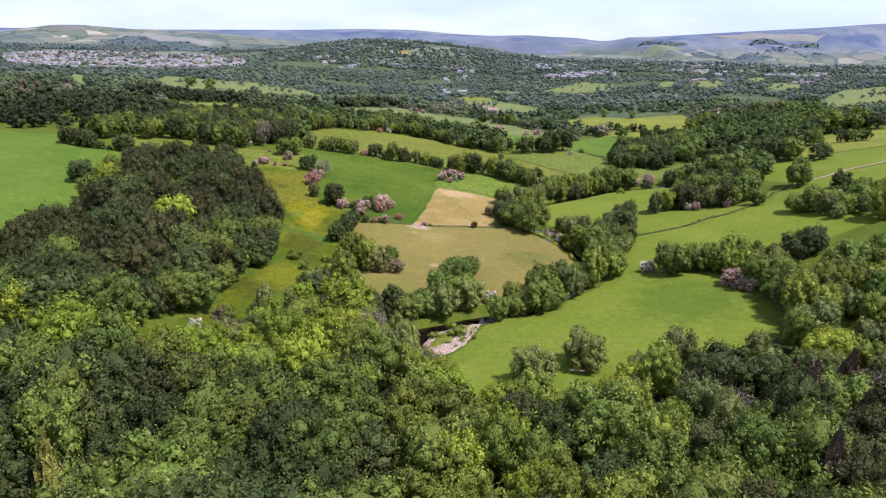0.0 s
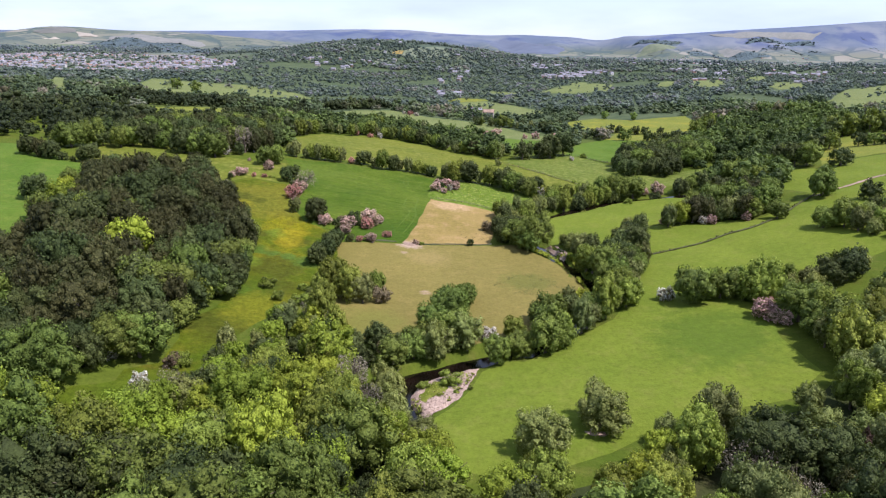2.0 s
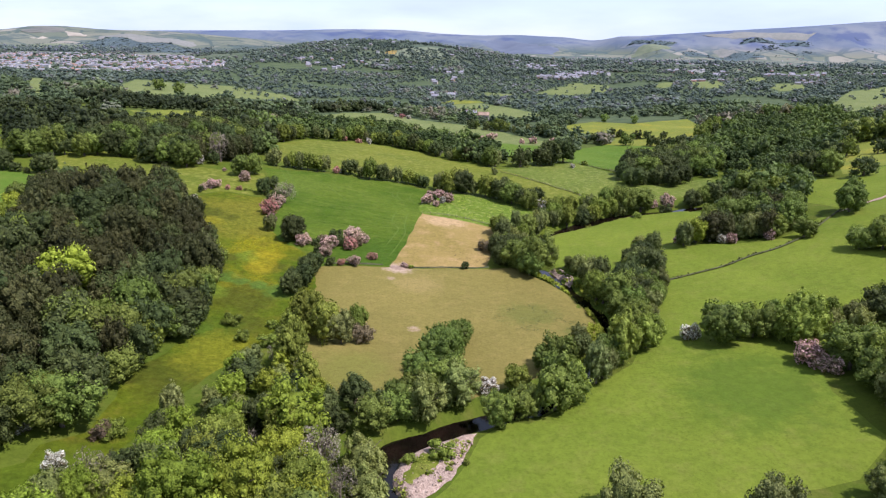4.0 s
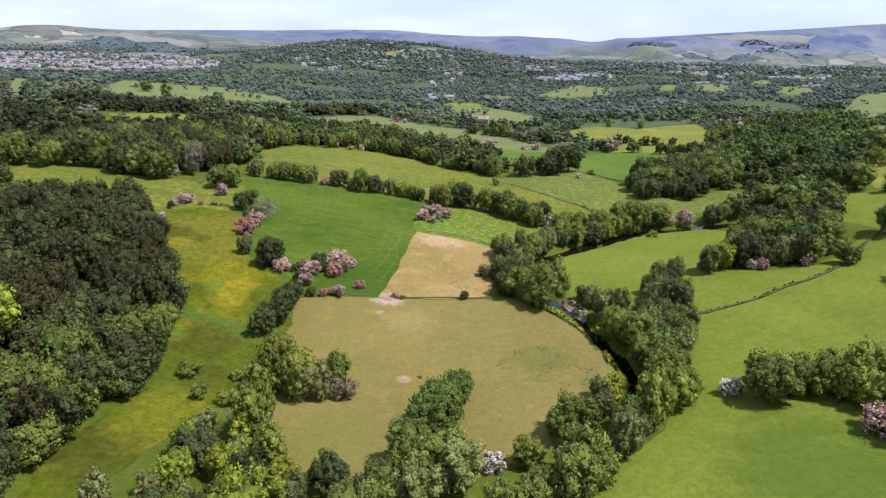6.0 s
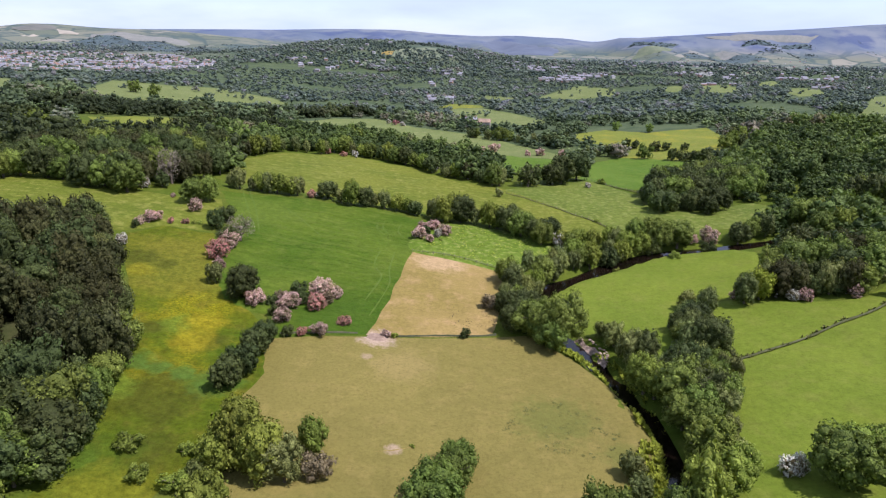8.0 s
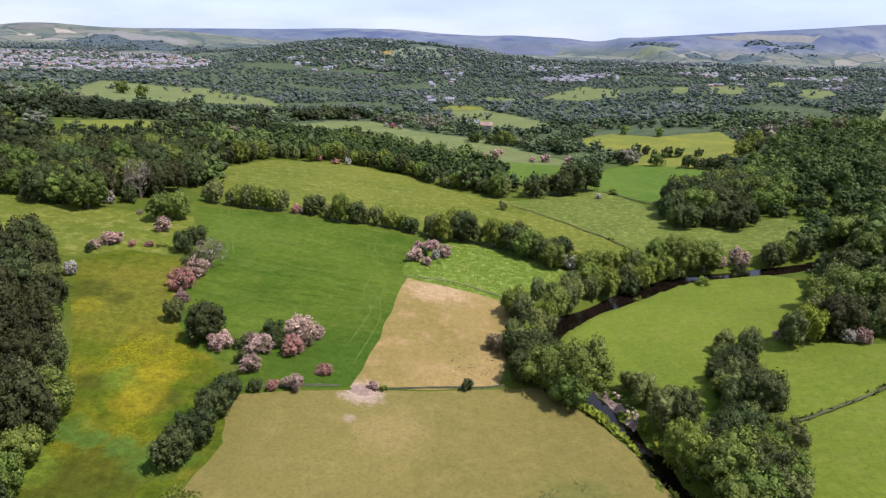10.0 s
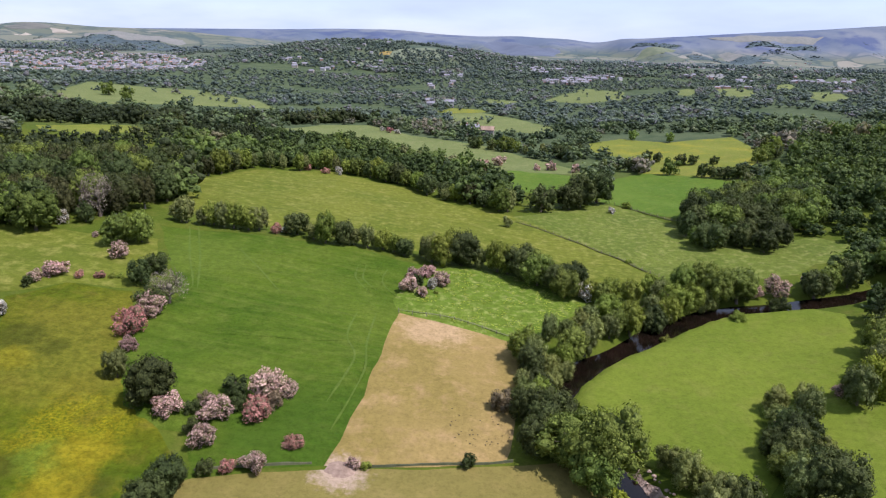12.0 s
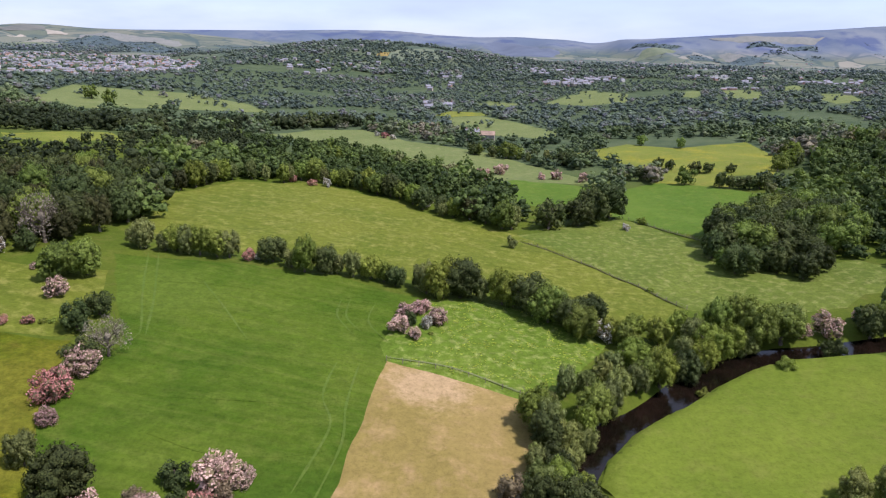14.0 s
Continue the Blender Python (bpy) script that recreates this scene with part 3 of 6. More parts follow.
field("wood_clearing", "small green clearing between the river woods", [(94, 321), (101, 329), (108, 335), (118, 339), (124, 326), (113, 311), (100, 311)], M_SOFTGREEN, 3, 0.3)
field("clover_field", "fresh green field beyond the wire fence", [(59, 394), (76, 449), (102, 466), (124, 445), (136, 423), (125, 400), (102, 386), (84, 368), (71, 379)], M_CLOVER, 4)
field("hollow_field", "fresh green field behind tall trees", [(8, 442), (25, 466), (67, 456), (52, 402), (28, 406)], M_CLOVER, 4)
field("pale_field", "pale green sloping field", [(-123, 564), (-101, 609), (-70, 622), (-33, 570), (14, 543), (46, 501), (69, 463), (19, 458), (-9, 483), (-33, 496), (-84, 533)], M_PALE, 5, 0.3)
field("buttercup_field", "yellow green buttercup field", [(72, 544), (110, 577), (137, 558), (185, 573), (176, 504), (154, 468), (109, 489), (92, 515)], M_YELLOW, 5, 0.3)
field("buttercup_strip", "yellow flowering strip of field", [(95, 461), (109, 489), (139, 476), (125, 448)], M_YELLOW, 4, 0.4)
field("far_pasture", "pale green distant pasture with scattered trees", [(-334, 660), (-364, 764), (-303, 759), (-263, 778), (-190, 739), (-159, 691), (-232, 651), (-266, 611), (-304, 614)], M_PALE, 8, 0.5)
field("yellow_pasture", "yellow green distant pasture", [(-209, 445), (-176, 479), (-160, 459), (-179, 437), (-200, 435)], M_YELLOW, 5, 0.4)
field("bank_field", "bright green field on the rising bank", [(127, 272), (142, 311), (157, 303), (189, 319), (215, 310), (190, 276), (158, 268), (132, 256)], M_PASTURE)
field("bank_meadow", "yellowish meadow on the rising bank", [(161, 309), (171, 332), (209, 383), (229, 384), (246, 355), (219, 317), (191, 322)], M_YELLOW, 4)
field("farm_field", "pale green field below the farmhouse", [(-10, 725), (20, 745), (48, 705), (74, 640), (66, 598), (30, 606), (-6, 650)], M_PALE, 6, 0.4)
field("farm_field", "yellow flowering field beside the cottages", [(-24, 740), (-8, 782), (22, 776), (26, 752), (-8, 730)], M_YELLOW, 6, 0.4)
field("farm_field", "narrow green field below the cottages", [(20, 860), (35, 905), (66, 885), (58, 845)], M_PALE, 6, 0.4)
field("distant_field", "distant pale field among woods", [(97, 894), (139, 995), (193, 1026), (212, 981), (186, 884), (133, 859)], M_PALE, 9, 0.6)
field("distant_field", "small distant green field among woods", [(300, 900), (325, 975), (362, 976), (335, 890)], M_PALE, 9, 0.6)
field("distant_field", "distant bright green field among woods", [(360, 786), (371, 835), (417, 918), (452, 925), (400, 810)], M_PALE, 9, 0.6)
field("distant_field", "pale distant field behind the wood", [(-342, 551), (-470, 740), (-440, 725), (-396, 645), (-338, 565)], M_PALE, 9, 0.6)
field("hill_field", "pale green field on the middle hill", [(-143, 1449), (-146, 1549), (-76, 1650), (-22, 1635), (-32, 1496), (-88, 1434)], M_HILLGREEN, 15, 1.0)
field("hill_field", "tan strip of field on the middle hill", [(-168, 1462), (-166, 1515), (-146, 1518), (-145, 1465)], M_TAN, 12, 1.2)
field("far_field", "small rough green field among the trees", [(141, 939), (163, 1047), (177, 1060), (186, 1048), (176, 983), (159, 925), (150, 917)], M_PALE, 10, 0.7)
field("far_field", "small pale green field among the trees", [(258, 920), (281, 981), (294, 992), (299, 980), (288, 941), (270, 905), (263, 902)], M_PALE, 10, 0.7)
field("far_field", "green field between woods on the valley side", [(294, 885), (320, 945), (342, 952), (357, 940), (343, 902), (320, 863), (306, 864)], M_PALE, 10, 0.7)
field("far_field", "pale far field beside the houses", [(392, 1202), (449, 1346), (493, 1420), (501, 1401), (466, 1302), (415, 1193), (398, 1173)], M_HILLPALE, 10, 0.7)
field("far_field", "green far field below the village", [(501, 1287), (595, 1491), (683, 1621), (704, 1600), (631, 1441), (553, 1296), (515, 1258)], M_HILLGREEN, 10, 0.7)
field("far_field", "small pale green field among the trees", [(394, 966), (436, 1047), (464, 1083), (470, 1074), (445, 1019), (409, 959), (395, 944)], M_PALE, 10, 0.7)
field("far_field", "sloping green field on the middle hill", [(-130, 1437), (-130, 1477), (-105, 1509), (-78, 1521), (-72, 1496), (-79, 1456), (-100, 1439)], M_HILLGREEN, 10, 0.7)
field("far_field", "small green field on the middle hill", [(-185, 1318), (-188, 1359), (-177, 1380), (-163, 1377), (-157, 1363), (-161, 1332), (-168, 1316)], M_HILLGREEN, 10, 0.7)
field("hill_heather_and_shade", "dark heather on the hill top", [(-1790, 2690), (-1830, 2803), (-1832, 2930), (-1745, 2899), (-1680, 2827), (-1700, 2745), (-1730, 2665)], M_HILLTOP, 30, 3)
field("hill_sand", "pale sandy quarry scar on the hill", [(-1680, 2825), (-1612, 2797), (-1523, 2700), (-1603, 2710), (-1635, 2765)], M_SAND, 25, 5)
field("hill_sand", "small pale sandy scar on the hill", [(-1690, 2600), (-1668, 2664), (-1636, 2638), (-1660, 2590)], M_SAND, 25, 5)
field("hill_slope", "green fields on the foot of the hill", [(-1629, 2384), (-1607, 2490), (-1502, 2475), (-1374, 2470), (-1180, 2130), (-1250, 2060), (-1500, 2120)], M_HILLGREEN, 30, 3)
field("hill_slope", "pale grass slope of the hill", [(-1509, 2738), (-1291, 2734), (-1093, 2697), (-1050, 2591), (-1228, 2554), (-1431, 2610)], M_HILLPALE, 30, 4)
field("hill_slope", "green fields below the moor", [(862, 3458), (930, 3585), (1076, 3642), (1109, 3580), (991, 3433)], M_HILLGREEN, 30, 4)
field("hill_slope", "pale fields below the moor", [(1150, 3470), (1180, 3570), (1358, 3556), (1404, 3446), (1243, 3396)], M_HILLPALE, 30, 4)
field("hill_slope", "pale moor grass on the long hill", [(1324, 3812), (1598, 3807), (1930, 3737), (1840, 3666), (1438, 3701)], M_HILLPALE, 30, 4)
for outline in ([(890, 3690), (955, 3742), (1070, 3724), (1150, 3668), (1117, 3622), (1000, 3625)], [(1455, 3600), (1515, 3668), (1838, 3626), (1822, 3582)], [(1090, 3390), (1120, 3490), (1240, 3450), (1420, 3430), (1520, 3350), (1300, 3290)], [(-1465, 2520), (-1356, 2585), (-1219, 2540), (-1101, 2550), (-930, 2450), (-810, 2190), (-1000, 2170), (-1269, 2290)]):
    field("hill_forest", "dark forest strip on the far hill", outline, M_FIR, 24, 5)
# this patch is painted shade on the valley side below the moor
field("hill_heather_and_shade", "slope below the moor with its blue shade painted on", [(100, 4000), (200, 4170), (390, 4040), (535, 3790), (475, 3560), (260, 3650)], M_SHADEDSLOPE, 30, 4)
HILL_WOODS = [[(-1461, 2529), (-1356, 2594), (-1219, 2536), (-1101, 2558), (-922, 2459), (-800, 2180), (-1000, 2160), (-1269, 2283)], [(900, 3686), (950, 3735), (1066, 3718), (1143, 3668), (1117, 3630), (1000, 3633)], [(1463, 3605), (1519, 3662), (1831, 3621), (1817, 3589)], [(1110, 3400), (1130, 3500), (1240, 3440), (1420, 3430), (1500, 3360), (1300, 3300)], [(1432, 3445), (1536, 3520), (1793, 3520), (1799, 3452)]]
field("slope_field", "green field on a distant slope", [(301, 584), (435, 784), (612, 961), (375, 595), (303, 550)], M_PALE, 9, 0.6)
field("slope_field", "small green field on a distant slope", [(213, 452), (246, 469), (310, 514), (248, 414), (212, 422)], M_PALE, 6, 0.5)


# ---------------------------------------------------------------- river
def resample(line, step):
    """The line as a smooth curve, sampled about every step."""
    p = np.array(line, float)
    q = []
    for k in range(len(p) - 1):
        a, b, c, d = p[max(k - 1, 0)], p[k], p[k + 1], p[min(k + 2, len(p) - 1)]
        m = max(2, int(np.hypot(*(c - b)) / step))
        for t in np.arange(m) / m:
            q.append(0.5 * (2 * b + (c - a) * t + (2 * a - 5 * b + 4 * c - d) * t * t + (3 * b - a - 3 * c + d) * t**3))
    return np.array(q + [p[-1]])


def water_material():
    m, n, l, out = material("peaty_water")
    pos = n.new("ShaderNodeNewGeometry").outputs["Position"]
    bs = n.new("ShaderNodeBsdfPrincipled")
    col = mix_node(n, l, range_node(n, l, noise_node(n, l, pos, 0.25, 4), 0.4, 0.7), (0.004, 0.003, 0.002), (0.01, 0.006, 0.004))
    l.new(col, bs.inputs["Base Color"])
    bs.inputs["Roughness"].default_value = 0.07
    bs.inputs["Specular IOR Level"].default_value = 0.28
    bp = n.new("ShaderNodeBump")
    bp.inputs["Strength"].default_value, bp.inputs["Distance"].default_value = 0.25, 0.08
    l.new(noise_node(n, l, pos, 1.3, 4), bp.inputs["Height"])
    l.new(bp.outputs[0], bs.inputs["Normal"])
    l.new(bs.outputs[0], out.inputs["Surface"])
    return m


mid_line = resample(RIVER, 2.0)
way = np.gradient(mid_line, axis=0)
way /= np.linalg.norm(way, axis=1)[:, None]
side = np.stack([-way[:, 1], way[:, 0]], 1)
level = heights(mid_line[:, 0], mid_line[:, 1]) + 1.15
level = np.convolve(np.pad(level, 12, mode="edge"), np.ones(25) / 25, "valid")
span = (2.7 - 0.6 * smooth(148, 168, mid_line[:, 1]) + 1.4 * smooth(222, 242, mid_line[:, 1]))[:, None]
cols = [np.column_stack([mid_line + side * span * w, level]) for w in (-1, -0.5, 0, 0.5, 1)]
nr = len(mid_line)
wv = np.concatenate(cols)
wf = np.concatenate([np.stack([np.arange(nr - 1) + k * nr, np.arange(nr - 1) + 1 + k * nr, np.arange(nr - 1) + 1 + (k + 1) * nr, np.arange(nr - 1) + (k + 1) * nr], 1) for k in range(4)])
water = mesh_object("water", wv, wf, water_material(), smooth_faces=len(wf))
tagged(water, "dark peaty brown river winding between trees", "river", kind="structure")
field("shingle_bank", "pinkish shingle bank in the river bend", [(-9.3, 126), (-8.4, 129.5), (-6, 129.3), (-3.5, 131.5), (2, 135), (4.6, 135.5), (3.2, 130), (1.2, 124), (-2.6, 119), (-4.8, 116.6), (-7.8, 119.5), (-9.2, 122.5)], M_SHINGLE, 1.2, 0.3)
field("bank_grass", "patchy grass on top of the shingle bank", [(-7.6, 122), (-6.8, 126), (-4, 130.2), (0.6, 131), (1.2, 128.6), (-0.6, 126), (-3.2, 123.6), (-5.4, 120.4)], M_OLIVEGRASS, 1.2, 0.42)
field("trampled_gateway", "bare trampled pinkish earth at a field gateway", [(-19, 214.6), (-18.4, 217), (-16.5, 218.4), (-14.6, 217.4), (-13.8, 215.2), (-15.2, 213.2), (-17.4, 213)], M_MUD, 1.0, 0.3)
field("river_stones", "pale shingle beside the river", [(26, 222), (29, 221), (32, 214), (33, 209), (31, 208), (28, 214)], M_SHINGLE, 1.5, 0.35)
field("bare_earth", "bare trampled earth under a lone tree", [(21, 112.5), (22, 110.8), (24, 109.8), (25.6, 110.4), (25.4, 112), (23, 113.6)], M_MUD, 1.0, 0.3)


# ---------------------------------------------------------------- trees
def ico(sub):
    bm = bmesh.new()
    bmesh.ops.create_icosphere(bm, subdivisions=sub, radius=1.0)
    v = np.array([p.co[:] for p in bm.verts])
    f = np.array([[p.index for p in q.verts] for q in bm.faces])
    bm.free()
    return v, f


ICO1, ICO2 = ico(1), ico(2)


def spray_quads(rng, p, d, spray, loose, base):
    """Small bent leaf sprays at the places p, that face about along d."""
    nrm = d + loose * rng.normal(size=p.shape)
    nrm /= np.linalg.norm(nrm, axis=1)[:, None]
    t = np.cross(nrm, rng.normal(size=p.shape))
    t /= np.linalg.norm(t, axis=1)[:, None]
    b = np.cross(nrm, t)
    k = len(p)
    s = spray * rng.uniform(0.5, 1.4, size=(k, 1))
    w = rng.uniform(0.45, 1.0, size=(4, k, 1))
    quad = np.stack([p + t * s * w[0], p + b * s * w[1] + nrm * s * 0.35, p - t * s * w[2], p - b * s * w[3] - nrm * s * 0.25], 1).reshape(-1, 3)
    i = base + np.arange(k) * 4
    return quad, np.concatenate([np.stack([i, i + 1, i + 2], 1), np.stack([i, i + 2, i + 3], 1)])


def crown_shape(rng, lobes, sprays, spray, core=ICO1, gap=0.0, loose=0.24):
    """A crown of unit radius and unit height: overlapping lobes clothed in leaf sprays. Returns verts, triangles, and how many of them are lobes."""
    cs, rs = [np.array([0, 0, 0.0])], [0.7 if lobes > 24 else 0.56]
    for k in range(lobes):
        a = 2.4 * k + rng.uniform(-0.5, 0.5)
        u = -0.72 + 1.6 * ((k + rng.uniform(0, 1)) / lobes)
        q = math.sqrt(max(0.0, 1 - u * u)) * (rng.uniform(0.66, 0.9) if lobes > 24 else rng.uniform(0.55, 0.78))
        cs.append(np.array([math.cos(a) * q, math.sin(a) * q, u * 0.66]))
        rs.append((rng.uniform(0.14, 0.29) if lobes > 24 else rng.uniform(0.2, 0.36)) if lobes > 6 else rng.uniform(0.28, 0.44))
    cs, rs = np.array(cs), np.array(rs)
    V, F = [], []
    base = 0
    iv, jf = core
    for c, r in zip(cs, rs):
        iv, jf = ICO2 if r > 0.6 and lobes > 4 else core
        w = iv * (r * (0.82 - gap)) * (1 + 0.2 * rng.normal(size=(len(iv), 1)).clip(-1.5, 1.5)) * (1, 1, rng.uniform(0.6, 0.95) if r < 0.6 else 1) + c
        V.append(w)
        F.append(jf + base)
        base += len(w)
    lobe_faces = sum(len(f) for f in F)
    if sprays:
        share = rs**2 * np.where(rs > 0.6, 0.3 if lobes > 24 else 1.0, 1.0)
        pick = rng.choice(len(cs), size=sprays * 3, p=share / share.sum())
        d = rng.normal(size=(sprays * 3, 3))
        d[:, 2] += 0.3
        d /= np.linalg.norm(d, axis=1)[:, None]
        p = cs[pick] + d * rs[pick][:, None] * rng.uniform(0.86, 1.24, size=(sprays * 3, 1))
        deep = np.min(np.linalg.norm(p[:, None] - cs[None], axis=2) / rs[None], axis=1)
        ok = np.where(deep > 0.86)[0][:sprays]
        q, f = spray_quads(rng, p[ok], d[ok], spray, loose, base)
        V.append(q)
        F.append(f)
    v, f = np.concatenate(V), np.concatenate(F)
    bulge = rng.uniform(0, 6.28, 6)
    v = v * (1 + 0.1 * np.sin(3.1 * v[:, :1] + bulge[0]) * np.sin(2.6 * v[:, 1:2] + bulge[1]) + 0.12 * np.sin(2 * np.arctan2(v[:, 1:2], v[:, :1]) + bulge[2]) + 0.08 * np.sin(4.3 * v[:, 2:] + bulge[3]) * np.sin(3 * np.arctan2(v[:, 1:2], v[:, :1]) + bulge[4]))
    lo, hi = np.percentile(v[:, 2], (1, 99))
    v[:, 2] = (v[:, 2] - lo) / (hi - lo)
    v[:, :2] /= np.percentile(np.hypot(v[:, 0], v[:, 1]), 97)
    return v, f, lobe_faces


def cone_shape(rng, sprays, spray):
    """A conifer's crown: drooping tiers of needle sprays round a slim core."""
    h = rng.uniform(0.02, 1, sprays) ** 1.3
    tier = np.abs(((h * 9) % 1) - 0.5) * 2
    a = rng.uniform(0, 2 * math.pi, sprays)
    r = (1 - h) * (0.62 + 0.38 * tier) * (0.8 + 0.3 * np.sin(a * 5 + np.floor(h * 9) * 2.1)) + 0.03
    p = np.stack([np.cos(a) * r, np.sin(a) * r, h], 1)
    d = np.stack([np.cos(a), np.sin(a), np.full(sprays, 0.7)], 1)
    n = 12
    ang = np.arange(n) * 2 * math.pi / n
    rings = [(0.0, 0.5), (0.25, 0.5), (0.5, 0.34), (0.75, 0.16), (1.0, 0.01)]
    V = [np.stack([np.cos(ang) * q * rng.uniform(0.8, 1.1, n), np.sin(ang) * q * rng.uniform(0.8, 1.1, n), np.full(n, z)], 1) for z, q in rings]
    F = []
    for k in range(len(rings) - 1):
        i = np.arange(n) + k * n
        j = (np.arange(n) + 1) % n + k * n
        F += [np.stack([i, j, j + n], 1), np.stack([i, j + n, i + n], 1)]
    lobe_faces = sum(len(f) for f in F)
    q, f = spray_quads(rng, p, d, spray, 0.5, n * len(rings))
    return np.concatenate(V + [q]), np.concatenate(F + [f]), lobe_faces


def tube(a, b, ra, rb, n=6):
    a, b = np.array(a, float), np.array(b, float)
    d = (b - a) / np.linalg.norm(b - a)
    x = np.cross(d, (0.31, 0.87, 0.2))
    x /= np.linalg.norm(x)
    y = np.cross(d, x)
    ang = np.arange(n) * 2 * math.pi / n
    ring = np.cos(ang)[:, None] * x + np.sin(ang)[:, None] * y
    v = np.concatenate([a + ring * ra, b + ring * rb])
    i = np.arange(n)
    return v, np.stack([i, (i + 1) % n, (i + 1) % n + n, i + n], 1)


def tubes(segs, n=6):
    V, F, base = [], [], 0
    for a, b, ra, rb in segs:
        v, f = tube(a, b, ra, rb, n)
        V.append(v)
        F.append(f + base)
        base += len(v)
    return np.concatenate(V), np.concatenate(F)


def trunk_shape(rng, h, r, spread, limbs, twigs=0):
    """A tapered trunk, flared at its foot, with rising limbs and, on bare trees, many thin boughs."""
    lean = rng.normal(size=2) * 0.04 * h
    pts = [(0, 0, -0.6), (0, 0, 0.4), (lean[0] * 0.4, lean[1] * 0.4, h * 0.35), (lean[0], lean[1], h * 0.75)]
    rad = [r * 1.6, r * 1.1, r * 0.8, r * 0.35]
    segs = [(pts[k], pts[k + 1], rad[k], rad[k + 1]) for k in range(3)]
    for k in range(limbs):
        a = rng.uniform(0, 2 * math.pi)
        z0 = h * rng.uniform(0.2, 0.5)
        tip = (math.cos(a) * spread * rng.uniform(0.5, 0.85), math.sin(a) * spread * rng.uniform(0.5, 0.85), z0 + h * rng.uniform(0.15, 0.4))
        segs.append(((lean[0] * 0.5, lean[1] * 0.5, z0), tip, r * 0.4, r * 0.12))
        for j in range(twigs):
            q = np.array(tip) * rng.uniform(0.4, 1.0)
            q[2] = z0 + (tip[2] - z0) * rng.uniform(0.4, 1.0)
            e = q + np.array([rng.normal() * 0.25 * spread, rng.normal() * 0.25 * spread, rng.uniform(0.1, 0.35) * h])
            segs.append((tuple(q), tuple(e), r * 0.16, r * 0.05))
    return tubes(segs, 6 if not twigs else 4)


KINDS = {
    # kind: leaf material, crown radius, height, foot of the crown, lobes, bark, name, label, category
    "oak": (M_OAK, 5.2, 9.6, 0.1, 46, M_BARK, "oak_tree", "broad dark green oak tree in full leaf", "tree"),
    "holm": (M_HOLLY, 5.0, 9.2, 0.08, 46, M_BARK, "evergreen_oak_tree", "dense dark green oak tree with a heavy crown", "tree"),
    "ash": (M_ASH, 4.4, 9.8, 0.1, 44, M_BARK, "ash_tree", "mid green ash tree with a rounded crown", "tree"),
    "sycamore": (M_LIME, 4.6, 9.6, 0.1, 46, M_BARK, "sycamore_tree", "bright fresh green sycamore tree in leaf", "tree"),
    "alder": (M_OLIVE, 3.3, 8.6, 0.08, 38, M_BARK, "alder_tree", "olive green alder tree with a narrow crown", "tree"),
    "birch": (M_DARKWOOD, 4.0, 9.6, 0.12, 40, M_PALEBARK, "birch_tree", "russet green birch tree coming into leaf", "tree"),
    "willow": (M_SILVER, 3.6, 6.6, 0.05, 30, M_BARK, "willow_tree", "grey green willow tree beside wet ground", "tree"),
    "hawthorn": (M_HOLLY, 2.6, 4.4, 0.03, 11, M_BARK, "hawthorn_bush", "dense dark green hawthorn bush", "bush"),
    "gorse": (M_ASH, 2.0, 2.6, 0.0, 9, M_BARK, "bush", "low rounded green bush", "bush"),
    "pink": (M_PINK, 2.6, 3.9, 0.04, 19, M_BARK, "blossom_bush", "hawthorn bush covered in pale pink blossom", "bush"),
    "rose": (M_ROSE, 2.4, 3.5, 0.04, 19, M_BARK, "blossom_bush", "hawthorn bush covered in deep pink blossom", "bush"),
    "white": (M_WHITE, 2.4, 4.0, 0.04, 19, M_BARK, "blossom_bush", "hawthorn bush covered in white blossom", "bush"),
    "brown": (M_RUSSET, 2.6, 4.6, 0.04, 12, M_BARK, "hawthorn_bush", "brown tinged hawthorn bush past its bloom", "bush"),
    "bare": (M_BARE, 3.2, 6.4, 0.1, 26, M_BARK, "bare_tree", "leafless pale grey tree among green ones", "tree"),
    "spruce": (M_SPRUCE, 3.4, 12.5, 0.04, 0, M_BARK, "spruce_tree", "yellow green pointed spruce tree", "tree"),
    "larch": (M_LARCH, 4.0, 10.5, 0.06, 0, M_BARK, "larch_tree", "brown needled conifer tree", "tree"),
}
PROTO, USED = {}, set()


